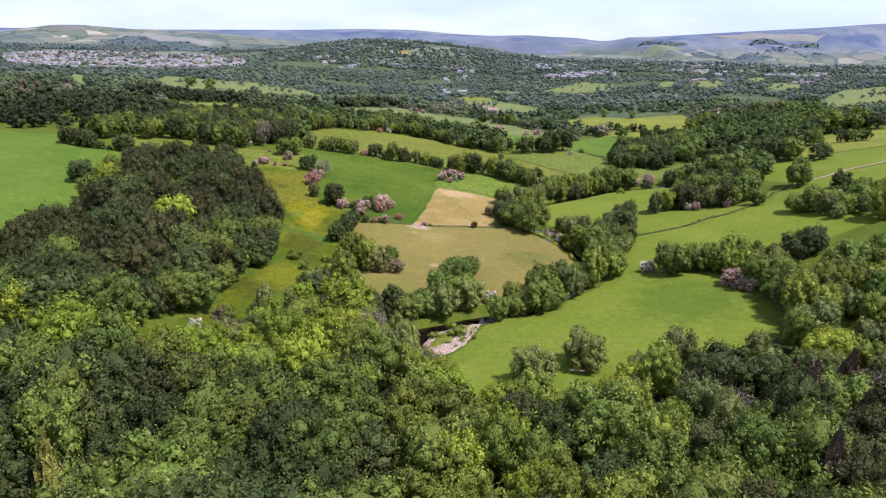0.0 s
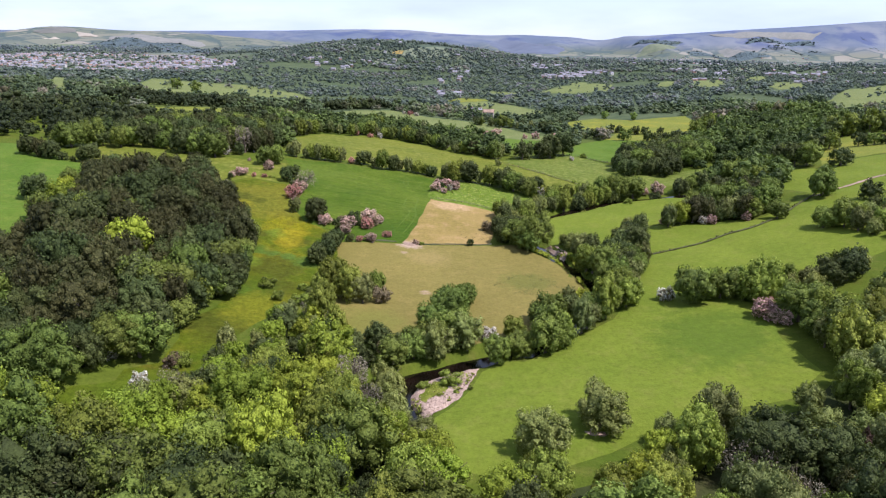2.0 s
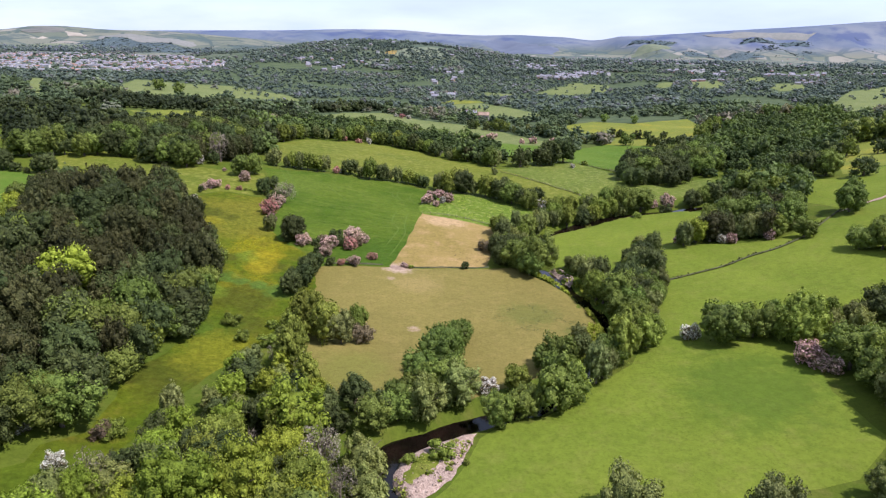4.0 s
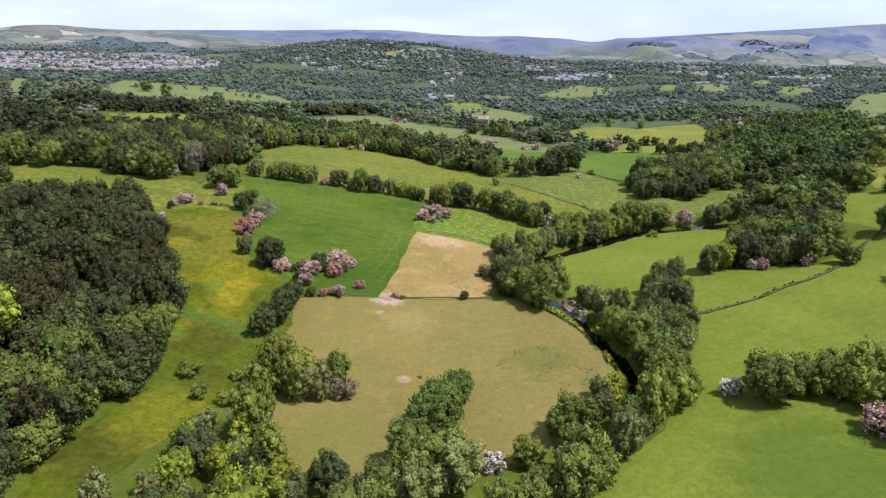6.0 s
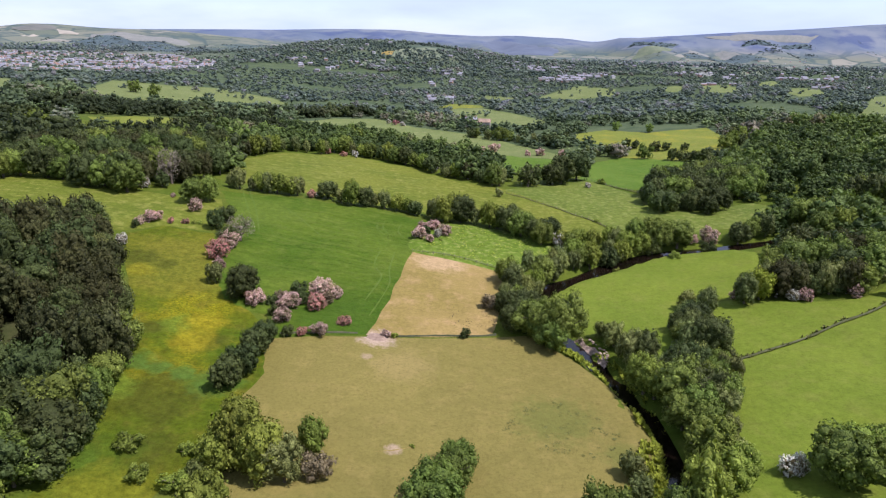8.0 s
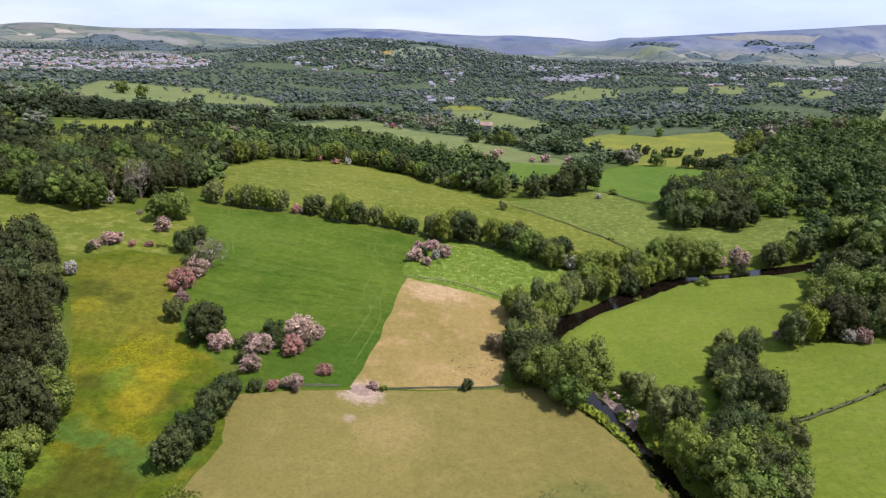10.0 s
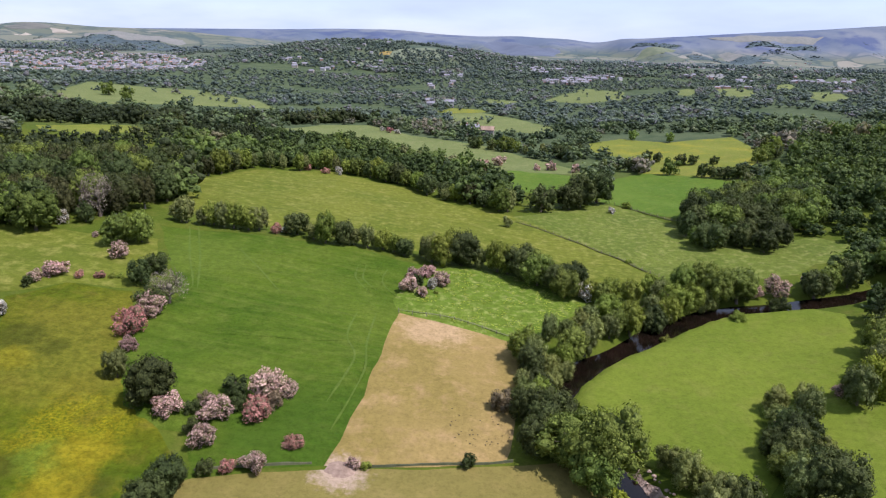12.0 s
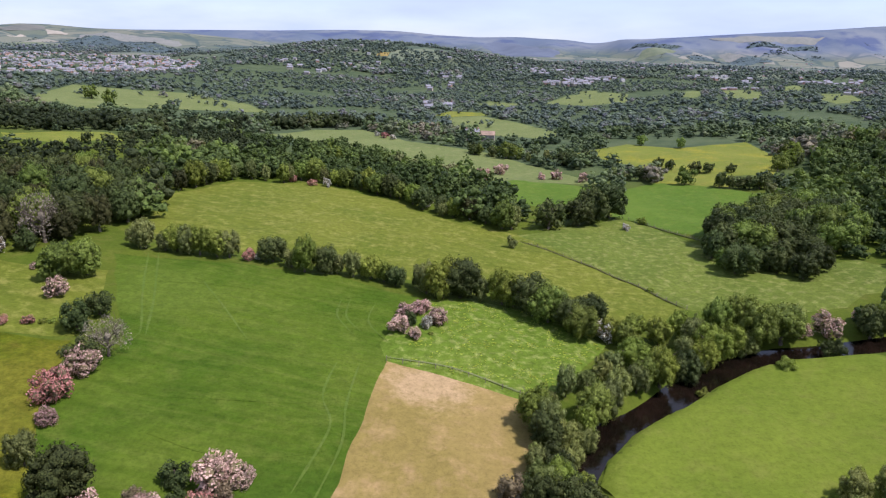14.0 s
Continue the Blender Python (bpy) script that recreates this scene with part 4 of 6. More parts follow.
def tree_proto(kind, variant, detail):
    """One tree of a kind, its meshes at unit place; copies share them."""
    key = (kind, variant, detail)
    if key in PROTO:
        return PROTO[key]
    leaf, r, h, foot, lobes, bark, name, label, cat = KINDS[kind]
    rng = np.random.default_rng(sum(ord(c) for c in kind) * 100 + variant * 10 + detail)
    small = r < 3
    sprays, spray, core = {3: (1500 if small else 3000, 0.06 if small else 0.04, ICO1), 2: (900 if small else 1700, 0.076 if small else 0.052, ICO1), 1: (420, 0.11, ICO1)}[detail]
    if kind in ("spruce", "larch"):
        v, f, nl = cone_shape(rng, 1300, 0.11)
    elif kind == "bare":
        v, f, nl = crown_shape(rng, lobes, 1700, 0.032, ICO1, gap=0.6, loose=1.2)
    else:
        v, f, nl = crown_shape(rng, lobes if detail > 1 else 8, sprays, spray, core)
    v[:, :2] *= r
    v[:, 2] = h * (foot + (1 - foot) * v[:, 2])
    root = new(name)
    root.empty_display_size = 0.5
    tagged(root, label, cat)
    crown = mesh_object("crown", v, f, leaf, root, nl)
    if kind in ("pink", "rose", "white"):
        crown.data.materials.append(M_THORN)
        index = np.zeros(len(f), np.int32)
        index[:nl] = 1
        crown.data.polygons.foreach_set("material_index", index)
    tv, tf = trunk_shape(rng, h, 0.05 * r + 0.08, r, (12 if kind == "bare" else 5) if detail > 1 else 3, 8 if kind == "bare" else 0)
    mesh_object("trunk", tv, tf, bark, root)
    PROTO[key] = root
    return root


rnd = np.random.default_rng(11)


def plant(kind, x, y, size=1.0, tall=1.0, group="", label="", detail=None):
    if detail is None:
        detail = 1 if y > 325 else 3 if (y < 128 and abs(x) < 75) or (y > 195 and abs(x) < 70) else 2
    ob = tree_proto(kind, int(rnd.integers(0, 4 if detail > 1 else 3)), detail)
    s = size * float(rnd.uniform(0.94, 1.08))
    m = pose(x, y, height(x, y) - 0.05, rnd.uniform(-3, 3), rnd.uniform(-3, 3), float(rnd.uniform(0, 360)))
    if ob.name not in USED:
        USED.add(ob.name)
        t = ob
        t.matrix_basis = m
    else:
        t = copy_thing(ob, m)
    t.scale = (s * float(rnd.uniform(0.87, 1.14)), s * float(rnd.uniform(0.87, 1.14)), s * tall * float(rnd.uniform(0.88, 1.1)))
    tagged(t, label, group=group)
    return t


def along(line, step):
    """Places along a line, about step apart."""
    pts = []
    for (ax, ay), (bx, by) in zip(line[:-1], line[1:]):
        m = max(1, round(math.hypot(bx - ax, by - ay) / step))
        pts += [(ax + (bx - ax) * k / m, ay + (by - ay) * k / m) for k in range(m)]
    return pts + [line[-1]]


def row(line, step, kinds, size=1.0, group="", jitter=1.0, tall=1.0, spread=0.25):
    for x, y in along(line, step):
        k = kinds[int(rnd.integers(0, len(kinds)))]
        plant(k, x + rnd.normal() * jitter, y + rnd.normal() * jitter, size * rnd.uniform(1 - spread, 1 + spread), tall, group)


def scatter(poly, step, keep_out=(), shore=5.0):
    """Places in an outline, jittered about a lattice of that step."""
    xs, ys = [p[0] for p in poly], [p[1] for p in poly]
    pts = []
    for j, y in enumerate(np.arange(min(ys), max(ys) + step, step * 0.87)):
        for x in np.arange(min(xs), max(xs) + step, step):
            pts.append((x + (j % 2) * step / 2 + rnd.uniform(-0.33, 0.33) * step, y + rnd.uniform(-0.33, 0.33) * step))
    pts = np.array(pts)
    ok = inside(pts[:, 0], pts[:, 1], poly)
    for q in keep_out:
        ok &= ~inside(pts[:, 0], pts[:, 1], q)
    ok &= line_distance(pts[:, 0], pts[:, 1], RIVER) > np.where(pts[:, 1] < 112, 2.2, np.where(pts[:, 1] < 222, 2.0, shore))
    return pts[ok]


def wood(poly, step, kinds, size=1.0, group="", tall=1.0, keep_out=(), spread=0.25):
    """kinds: a list to draw from, or a function of the place that gives one."""
    for x, y in scatter(poly, step, keep_out):
        some = kinds(x, y) if callable(kinds) else kinds
        k = some[int(rnd.integers(0, len(some)))]
        sz = size(x, y) if callable(size) else size
        plant(k, x, y, sz * rnd.uniform(1 - spread, 1 + spread), tall, group)


def front_size(x, y):
    if x < -16:
        return 1.08 - 0.1 * float(smooth(84, 104, np.float64(y)))
    return 1.02 - 0.34 * float(smooth(78, 104, np.float64(y))) * float(1 - 0.5 * smooth(25, 45, np.float64(x)))


def front_kinds(x, y):
    patch = noise.noise((x * 0.045, y * 0.045, 2.0))
    if x > 30 and y < 80:
        return ["holm", "oak", "holm", "birch"]
    if x > 18 and y > 101:
        return ["willow", "ash", "sycamore", "alder", "willow"]
    if x > 38 and y > 62:
        return ["oak", "birch", "alder", "willow", "holm"] if patch > 0 else ["holm", "oak", "alder", "bare", "ash"]
    if x < -10 and y < 94:
        return ["holm", "holm", "oak", "holm", "oak"]
    if y > 86 and x < -46:
        return ["sycamore", "ash", "sycamore", "willow"]
    if y > 86:
        return ["sycamore", "ash", "willow", "sycamore", "sycamore"] if patch > -0.1 else ["ash", "sycamore", "willow", "bare", "sycamore"]
    return ["holm", "oak", "holm", "ash"] if patch > -0.05 or x > 10 else ["ash", "sycamore", "oak", "holm"]


def dark_kinds(x, y):
    if y < 135 or x > -72 and y < 185:
        return ["holm", "oak", "birch", "holm"]
    return ["birch", "birch", "holm", "birch", "holm", "birch"]


ALLF = list(FIELDS)
PINKS = [(-80, 275.4, 1.15), (-92, 286.8, 0.45), (-61.8, 251.5, 1.1), (-59.5, 238.2, 0.7), (-45.7, 222.6, 0.98), (-38.4, 223.2, 1.08), (-37.9, 217.1, 0.94), (-32.3, 231.7, 1.3), (-28.9, 232.8, 0.73), (-28.7, 212.7, 0.8), (-89.1, 258.1, 0.7), (-86.8, 261.8, 0.95), (-11.7, 282.6, 0.9), (-10.5, 290.1, 0.94), (-7.4, 293, 0.91), (-3.8, 289.2, 0.93), (-8, 280.9, 0.7), (83.5, 290.2, 1.4), (77.6, 289.5, 0.73), (70.5, 296.6, 0.74), (63.3, 290, 0.6), (94.1, 296.3, 0.73)]
MORE_PINKS = [(12.6, 461.9, 1.4), (21.8, 478.2, 1.3), (41.8, 470.4, 0.88), (49.6, 471.8, 1.11), (61.4, 467, 1.3), (-14.7, 216.7, 0.46), (70.8, 157.4, 1.28), (72.2, 153.1, 1.0), (71.5, 238.8, 0.7), (86.5, 235.6, 0.85), (97.5, 235, 0.9)]
def plant_all(kind, places):
    for x, y, sz in places:
        plant(kind, x, y, sz)


# single trees and bushes: place and size
plant_all("oak", [(-9, 138.5, 0.65), (-5.5, 143, 0.75), (-1.5, 147, 0.8), (-13, 136, 0.7), (20, 221, 1.0), (24.3, 217.5, 1.1), (21.5, 214.8, 0.85), (-84.4, 283.4, 0.95), (-79.7, 285.8, 0.81), (37.8, 284.9, 0.6), (28.3, 288.6, 0.75), (22.2, 295.7, 1.01), (107.5, 456, 0.8), (118, 571, 0.7), (72.5, 288, 1.05)])
plant_all("oak", [(139, 559, 0.7), (-291, 665, 1.31), (-257, 627, 1.29), (-61.5, 468.8, 0.95), (57.6, 168.5, 0.94), (65.1, 169.8, 0.85), (130.3, 250.5, 1.15), (106.5, 231.5, 0.7), (-121.5, 193, 0.85)])
for x, y, sz in ((44, 380, 1.1), (49, 384.5, 1.35), (57.5, 392, 1.42), (34, 377, 1.0)):
    plant("holm", x, y, sz, detail=2)
plant_all("holm", [(-39.6, 202, 0.68), (-41, 191, 0.7), (-40, 196, 0.66), (-39, 207, 0.6), (-49.1, 224.7, 0.92), (32, 296, 0.7), (-58, 62, 1.0), (-36, 74, 1.0), (15, 78, 1.05), (70, 66, 1.0)])
plant_all("ash", [(-31.5, 171, 1.0), (-27.8, 167, 0.92), (-34, 175, 0.85), (-35, 168, 0.7), (-72, 178, 0.9), (-90, 185, 0.9), (-68, 152, 0.9), (-104, 186, 0.85), (-21.5, 175.2, 0.6), (-31.8, 154.8, 0.94)])
plant_all("sycamore", [(76.5, 238, 0.95), (-119, 200, 1.05), (-125, 232, 0.9), (-80, 163, 1.1), (49, 73, 0.95), (0, 71, 1.0), (-4, 97, 0.85), (-25, 131, 1.15), (-52, 99, 1.0), (-62, 98, 0.9), (-25, 97, 0.9), (-12, 104, 0.8)])
plant_all("alder", [(-57.5, 230, 0.6), (17.5, 347.7, 0.54), (-24.1, 166.5, 0.9)])
plant_all("willow", [(-41, 118, 1.1), (-46, 113, 1.1), (-52, 110, 1.0), (-38, 126, 0.9), (1.5, 146, 1.3), (-9.5, 113, 0.8), (-5, 108.5, 0.8), (-11, 107, 1.0), (24.3, 113.3, 1.2), (13.5, 105.5, 1.2), (-11.5, 118, 1.0), (-13, 124, 1.1), (-4, 140.5, 1.2), (35.5, 215.5, 0.8), (38.5, 213, 0.75), (34.5, 219.5, 0.75), (-36.5, 165, 0.6)])
plant_all("hawthorn", [(-35.2, 226.5, 0.8), (-40.6, 219.5, 0.65), (-69.8, 264.4, 1.35), (-69.1, 270.8, 1.12), (-62.5, 253.7, 1.25), (-37.4, 230.6, 0.9), (-42.3, 223.7, 0.54), (-35.3, 210.9, 0.55), (-89.1, 255.6, 0.55), (-99.6, 296, 1.24), (-9.3, 286.5, 0.7), (80, 281.5, 1.1), (32.1, 371.8, 2.3), (108, 500, 1.3), (112, 494, 1.2), (122, 484, 1.4), (128, 483, 1.2), (139, 481, 1.1), (16.2, 463.3, 1.07)])
plant_all("hawthorn", [(2.9, 218.9, 0.55), (164, 300.7, 2), (139, 237, 1.5)])
plant_all("gorse", [(-76.6, 265, 0.5), (-75.1, 265.6, 0.42), (-4.8, 283, 0.35), (67.5, 275.5, 1.1), (48.5, 268, 0.75), (21.5, 242.6, 0.8), (52.3, 317.9, 0.52), (67.6, 383.2, 1.08), (-12.8, 216.8, 0.5), (-6, 177.5, 0.3), (-49.3, 170.7, 1.0), (-45, 164.6, 1.0), (-40.2, 171, 0.8), (-38.5, 163.5, 1.1), (-53, 127, 1.1), (-6.2, 127, 0.6), (-1, 128.5, 1.15), (0, 125, 0.3), (2.8, 126.5, 0.35), (-3, 124, 0.3)])
plant_all("rose", [(-78.6, 264, 0.52), (-82, 262.1, 0.5), (-61.5, 243.8, 1.35), (-32.1, 224.6, 1.05), (-24.4, 218.9, 0.67), (-32.4, 211.9, 0.54), (-52, 309, 0.8), (-57.5, 405, 0.9), (-66, 409, 0.8), (-49, 581, 1.3)])
plant_all("white", [(-86.5, 242.9, 0.77), (-104.4, 292.6, 0.98), (-5.8, 285.9, 0.68), (33.7, 288.8, 1.2), (7.2, 149.3, 0.85), (52.2, 171.3, 1.05), (-55.7, 117.3, 0.75), (-63.8, 122.8, 0.6), (83.5, 236.4, 0.8), (-49.6, 310, 0.55), (-43, 574, 1.1), (-11, 389, 1.1), (-55, 588, 1.0)])
plant_all("brown", [(-30.2, 228.5, 0.75), (-40.8, 226, 0.6), (9.1, 235, 0.9), (-19.6, 168.3, 1.05), (-53.9, 125.9, 0.75), (-14.5, 139, 0.8)])
plant_all("bare", [(-49, 115, 0.9), (-44, 121, 0.8), (-7.5, 110.5, 0.6), (-6, 105, 0.7), (-33, 106, 0.8), (-24, 104, 0.8), (-60.5, 257.6, 1.1), (-99, 302, 1.9), (-28.8, 110.4, 0.87), (42, 97, 1.3), (-17, 108, 1.0), (46, 90, 1.0)])
plant_all("spruce", [(-46.5, 58, 1.15), (-55, 55, 0.9)])
plant_all("larch", [(55, 88, 1.05), (66, 97, 0.95), (47, 68, 1.0), (60, 82, 1.0), (57, 98, 0.85), (70, 92, 0.9)])
for x, y, sz in PINKS + MORE_PINKS:
    plant("pink", x, y, sz, group="blossoming hawthorns")

# the wood in the foreground
wood([(-105, 46), (105, 46), (110, 60), (112, 130), (84, 128), (70, 129), (60, 119), (42, 114), (25, 101), (8, 94), (-3, 97), (-8, 110), (-13, 118), (-20, 126), (-36, 122), (-44, 105), (-60, 98), (-72, 104), (-92, 112), (-120, 80)], 7.3, front_kinds, front_size, "trees of the foreground wood", keep_out=ALLF)
row([(-4, 92), (-9, 83), (-20, 72), (-36, 64), (-52, 57)], 6.0, ["holm", "oak", "ash"], 0.95, "trees of the foreground wood", 1.0)
row([(-15, 103), (-19, 93), (-32, 81), (-48, 71)], 6.0, ["oak", "holm", "ash", "holm"], 0.95, "trees of the foreground wood", 1.0)
# trees between the wet meadow and the river
wood([(-46, 138), (-49, 122), (-50, 108), (-34, 106), (-18, 118), (-15, 132), (-15, 143), (-22, 148), (-29, 158), (-35, 158), (-43, 148)], 5.4, ["sycamore", "ash", "alder", "willow", "bare", "holm"], 0.66, "trees beside the wet meadow", keep_out=ALLF)
# the dark wood
wood([(-116, 142), (-116, 158), (-113, 172), (-113, 185), (-120, 205), (-126, 222), (-124, 240), (-110, 252), (-100, 251), (-92, 242), (-80, 222), (-74, 214), (-66, 198), (-63, 192), (-61, 181), (-57, 168), (-60, 153), (-62, 144), (-60.5, 138), (-59, 127), (-63, 120), (-67, 112), (-68, 104), (-90, 102), (-125, 105), (-128, 130)], 6.9, dark_kinds, 1.0, "trees of the dark wood", 1.05, keep_out=ALLF)
row([(-57.5, 171), (-58.5, 159), (-61, 150), (-59.5, 141), (-60.5, 132), (-63, 123), (-67, 113)], 4.8, ["holm", "oak", "holm", "ash"], 0.85, "trees of the dark wood")
row([(-97, 248), (-87.5, 236.5), (-80.5, 226), (-73, 213.5), (-66.5, 201), (-62, 190), (-59, 177)], 5.2, ["oak", "holm", "birch", "holm", "alder"], 0.8, "trees of the dark wood", 0.8)
row([(-172, 283), (-150, 291), (-128, 294), (-106, 287)], 6.5, ["holm", "oak", "holm"], 1.05, "trees below the far wood", 1.5)
wood([(104, 282), (122, 282), (128, 300), (112, 302), (106, 294)], 5.5, ["oak", "alder", "ash"], 0.85, "trees along the river bank")
field("wood_floor", "dark leaf litter and bramble under the foreground wood", [(-108, 40), (108, 40), (113, 60), (112, 128), (84, 126), (70, 127), (60, 118), (42, 113), (25, 100), (8, 93), (-2, 96), (-6, 106), (-20, 108), (-34, 106), (-50, 104), (-60, 98), (-72, 104), (-92, 112), (-122, 80)], M_FLOOR, 3.0, 0.12)
field("wood_floor", "dark leaf litter under the wood on the knoll", [(-116, 142), (-115, 172), (-114, 185), (-122, 205), (-127, 222), (-125, 240), (-110, 252), (-100, 252), (-93, 242), (-81.5, 222), (-67.5, 197), (-63.5, 181), (-61.5, 168), (-64.5, 150), (-63.5, 138), (-65, 120), (-71, 106), (-90, 102), (-125, 105), (-128, 130)], M_FLOOR, 3.0, 0.12)
# field boundaries
row([(-79, 307), (-67, 307.5), (-57, 308.5)], 3.4, ["alder", "alder", "ash"], 0.82, "hedge trees", 0.5, 0.9, 0.15)
row([(-46, 309), (-33, 307), (-18, 308), (-2, 305), (11, 303), (21, 300), (29, 291)], 4.0, ["alder", "ash", "holm", "alder", "oak"], 0.78, "hedge trees", 0.8, 1.0, 0.32)
row([(17, 226), (16.3, 238), (19.5, 249), (26.5, 258.5), (37, 267.5), (47, 276), (58, 283.5), (66, 287)], 3.3, ["alder", "ash", "oak", "willow", "holm"], 0.76, "trees along the river bank", 0.8)
row([(14.6, 223), (13.4, 236), (14.8, 244), (17, 251)], 4.0, ["alder", "holm", "willow", "alder"], 0.66, "trees along the river bank", 0.6, 1.15)
plant_all("ash", [(35, 288, 0.62), (40.5, 290, 0.6), (45, 286, 0.7), (51, 291, 0.6)])
row([(14.5, 256), (21, 264), (29, 271), (38, 276), (48, 281)], 5.0, ["alder", "ash", "willow"], 0.72, "trees along the river bank", 1.0)
row([(52, 286), (60, 290), (66, 292)], 5.2, ["alder", "oak", "willow"], 0.8, "trees along the river bank", 1.0)
row([(92, 291), (98, 293), (104, 294)], 4.6, ["oak", "alder", "holm"], 0.8, "trees along the river bank", 0.8)
row([(15.5, 223), (21, 219)], 4, ["oak", "alder"], 0.9, "trees along the river bank")
wood([(34, 209), (38, 210), (41.5, 203), (47, 205), (54, 206), (53, 197), (49.5, 184), (43, 170), (40, 163), (35, 168), (37, 178), (36.5, 191), (33.5, 203)], 4.5, ["oak", "ash", "alder", "holm", "oak", "willow", "holm"], 0.78, "trees along the river bank")
wood([(47.5, 208), (54, 208), (57.5, 219), (56.5, 227), (51.5, 224)], 4.4, ["holm", "oak", "alder", "holm"], 0.74, "trees beside the loop field")
wood([(54, 228), (58, 228), (66.5, 235), (62, 238), (55.5, 235.5)], 4.4, ["alder", "willow", "ash"], 0.72, "trees beside the loop field")
row([(9, 139.5), (18, 145), (30, 156), (38, 165)], 4.6, ["ash", "oak", "alder"], 0.8, "trees along the river bank")
row([(13, 151.5), (20, 157), (27, 164), (30, 172)], 6, ["ash", "alder", "oak"], 0.62, "trees along the river bank")
row([(1.5, 174), (0.5, 168), (-2, 161), (-3.5, 154), (-5, 147), (-9, 142), (-12, 138)], 3.4, ["ash", "oak", "holm", "oak"], 0.66, "trees along the river bank", 0.7)
wood([(55, 174), (60, 170), (66, 170), (73, 163), (82, 166), (97, 167), (110, 186), (86, 176), (77, 174)], 5.5, ["oak", "ash", "alder", "holm", "willow"], 0.78, "trees of the pasture hedge")
wood([(73, 156), (73, 146), (73, 131), (86, 128), (125, 140), (130, 165), (108, 159), (89, 153), (81, 157)], 6, ["alder", "ash", "willow", "oak"], 0.9, "trees of the pasture hedge")
wood([(110, 215), (115, 204), (123, 197), (128, 191), (150, 200), (150, 224), (125, 223)], 5.6, ["alder", "oak", "willow", "ash"], 0.8, "trees of the pasture hedge")
# trees round the hill pasture
row([(-180, 272), (-170, 263), (-160, 257.5), (-150, 257.5), (-138, 261)], 4.6, ["birch", "holm", "hawthorn", "birch"], 0.72, "trees above the hill pasture", 1.0, 0.9)
for kind, x, y, sz in (("holm", -136, 212, 0.85), ("oak", -131, 223, 0.85), ("sycamore", -128, 217, 0.75)):
    plant(kind, x, y, sz, detail=2)
# hedges of the bank meadow
row([(146, 320), (149.5, 313), (155, 309.5)], 4.5, ["holm", "oak"], 0.95, "hedge trees of the bank meadow", 0.8)
row([(178, 353), (185, 354), (191, 352)], 4.5, ["alder", "oak", "holm"], 0.85, "hedge trees of the bank meadow", 0.8)
row([(198, 348), (203.5, 345.5), (210, 344)], 4.5, ["oak", "holm"], 0.9, "hedge trees of the bank meadow", 0.8)
row([(204, 388), (212, 391), (222, 390), (230, 391.5), (240, 387)], 5.0, ["holm", "oak", "holm", "ash"], 1.1, "hedge trees of the bank meadow", 1.2)
# hedges and tree groups round the buttercup field
row([(120, 448), (131, 441), (143, 441), (157, 447)], 4.4, ["holm", "oak", "holm"], 0.72, "hedge trees of the buttercup field", 1.0)
row([(72, 478), (82, 472), (94, 467)], 4.0, ["holm", "alder", "hawthorn", "oak"], 0.72, "hedge trees of the buttercup field", 1.4)
row([(161, 480), (170, 486), (180, 500), (188, 530)], 5.5, ["oak", "holm", "ash"], 0.85, "hedge trees of the buttercup field", 1.6)
row([(6, 535), (30, 522), (47, 517), (63, 512), (74, 518)], 4.6, ["holm", "oak", "alder", "holm"], 0.8, "hedge trees of the pale field", 2.4)
# the front of the river wood, above the paddock
row([(72, 238.5), (79, 240.5), (86, 238.5), (93, 236.5), (99, 236.5), (105, 240.5), (110, 244)], 3.8, ["oak", "alder", "willow", "birch", "alder"], 0.82, "trees along the paddock", 0.9)
wood([(79, 243), (92, 239), (99, 239), (108, 245), (118, 258), (100, 268), (90, 262)], 6.2, ["oak", "alder", "birch", "oak", "holm"], 0.9, "trees of the river wood")


# trees at the edges of the woods beyond the long field
CLUMP = [(74, 344), (78, 331), (88, 324), (103, 325), (110, 337), (122, 346), (132, 366), (122, 396), (104, 382), (88, 366)]
for x, y in scatter(CLUMP, 7.6):
    plant(["oak", "holm", "holm", "oak", "holm"][int(rnd.integers(0, 5))], x, y, rnd.uniform(0.75, 1.0) + 0.25 * float(y > 345), 1.0, "trees of the round copse", detail=2)
for x, y in along([(-91, 331), (-101, 362), (-93, 384), (-87, 400), (-58, 415), (-40, 408), (-22, 397), (0, 376), (20, 367)], 5.5):
    plant(["oak", "alder", "birch", "holm", "alder", "ash"][int(rnd.integers(0, 6))], x + rnd.normal() * 1.2, y + rnd.normal() * 1.2, rnd.uniform(0.65, 1.0), 1.0, "trees at the edge of the far wood", detail=2)
NEAR_WOOD = [(-168, 303), (-132, 302), (-106, 291), (-91, 301), (-89, 327), (-99, 366), (-125, 374), (-162, 345)]
for x, y in scatter(NEAR_WOOD, 7.4, ALLF):
    plant(["holm", "birch", "holm", "birch", "oak", "holm"][int(rnd.integers(0, 6))], x, y, rnd.uniform(0.8, 1.2), 1.05, "trees of the far wood", detail=2)
plant_all("white", [(-52, 406.5, 0.85), (60, 375.5, 0.6)])


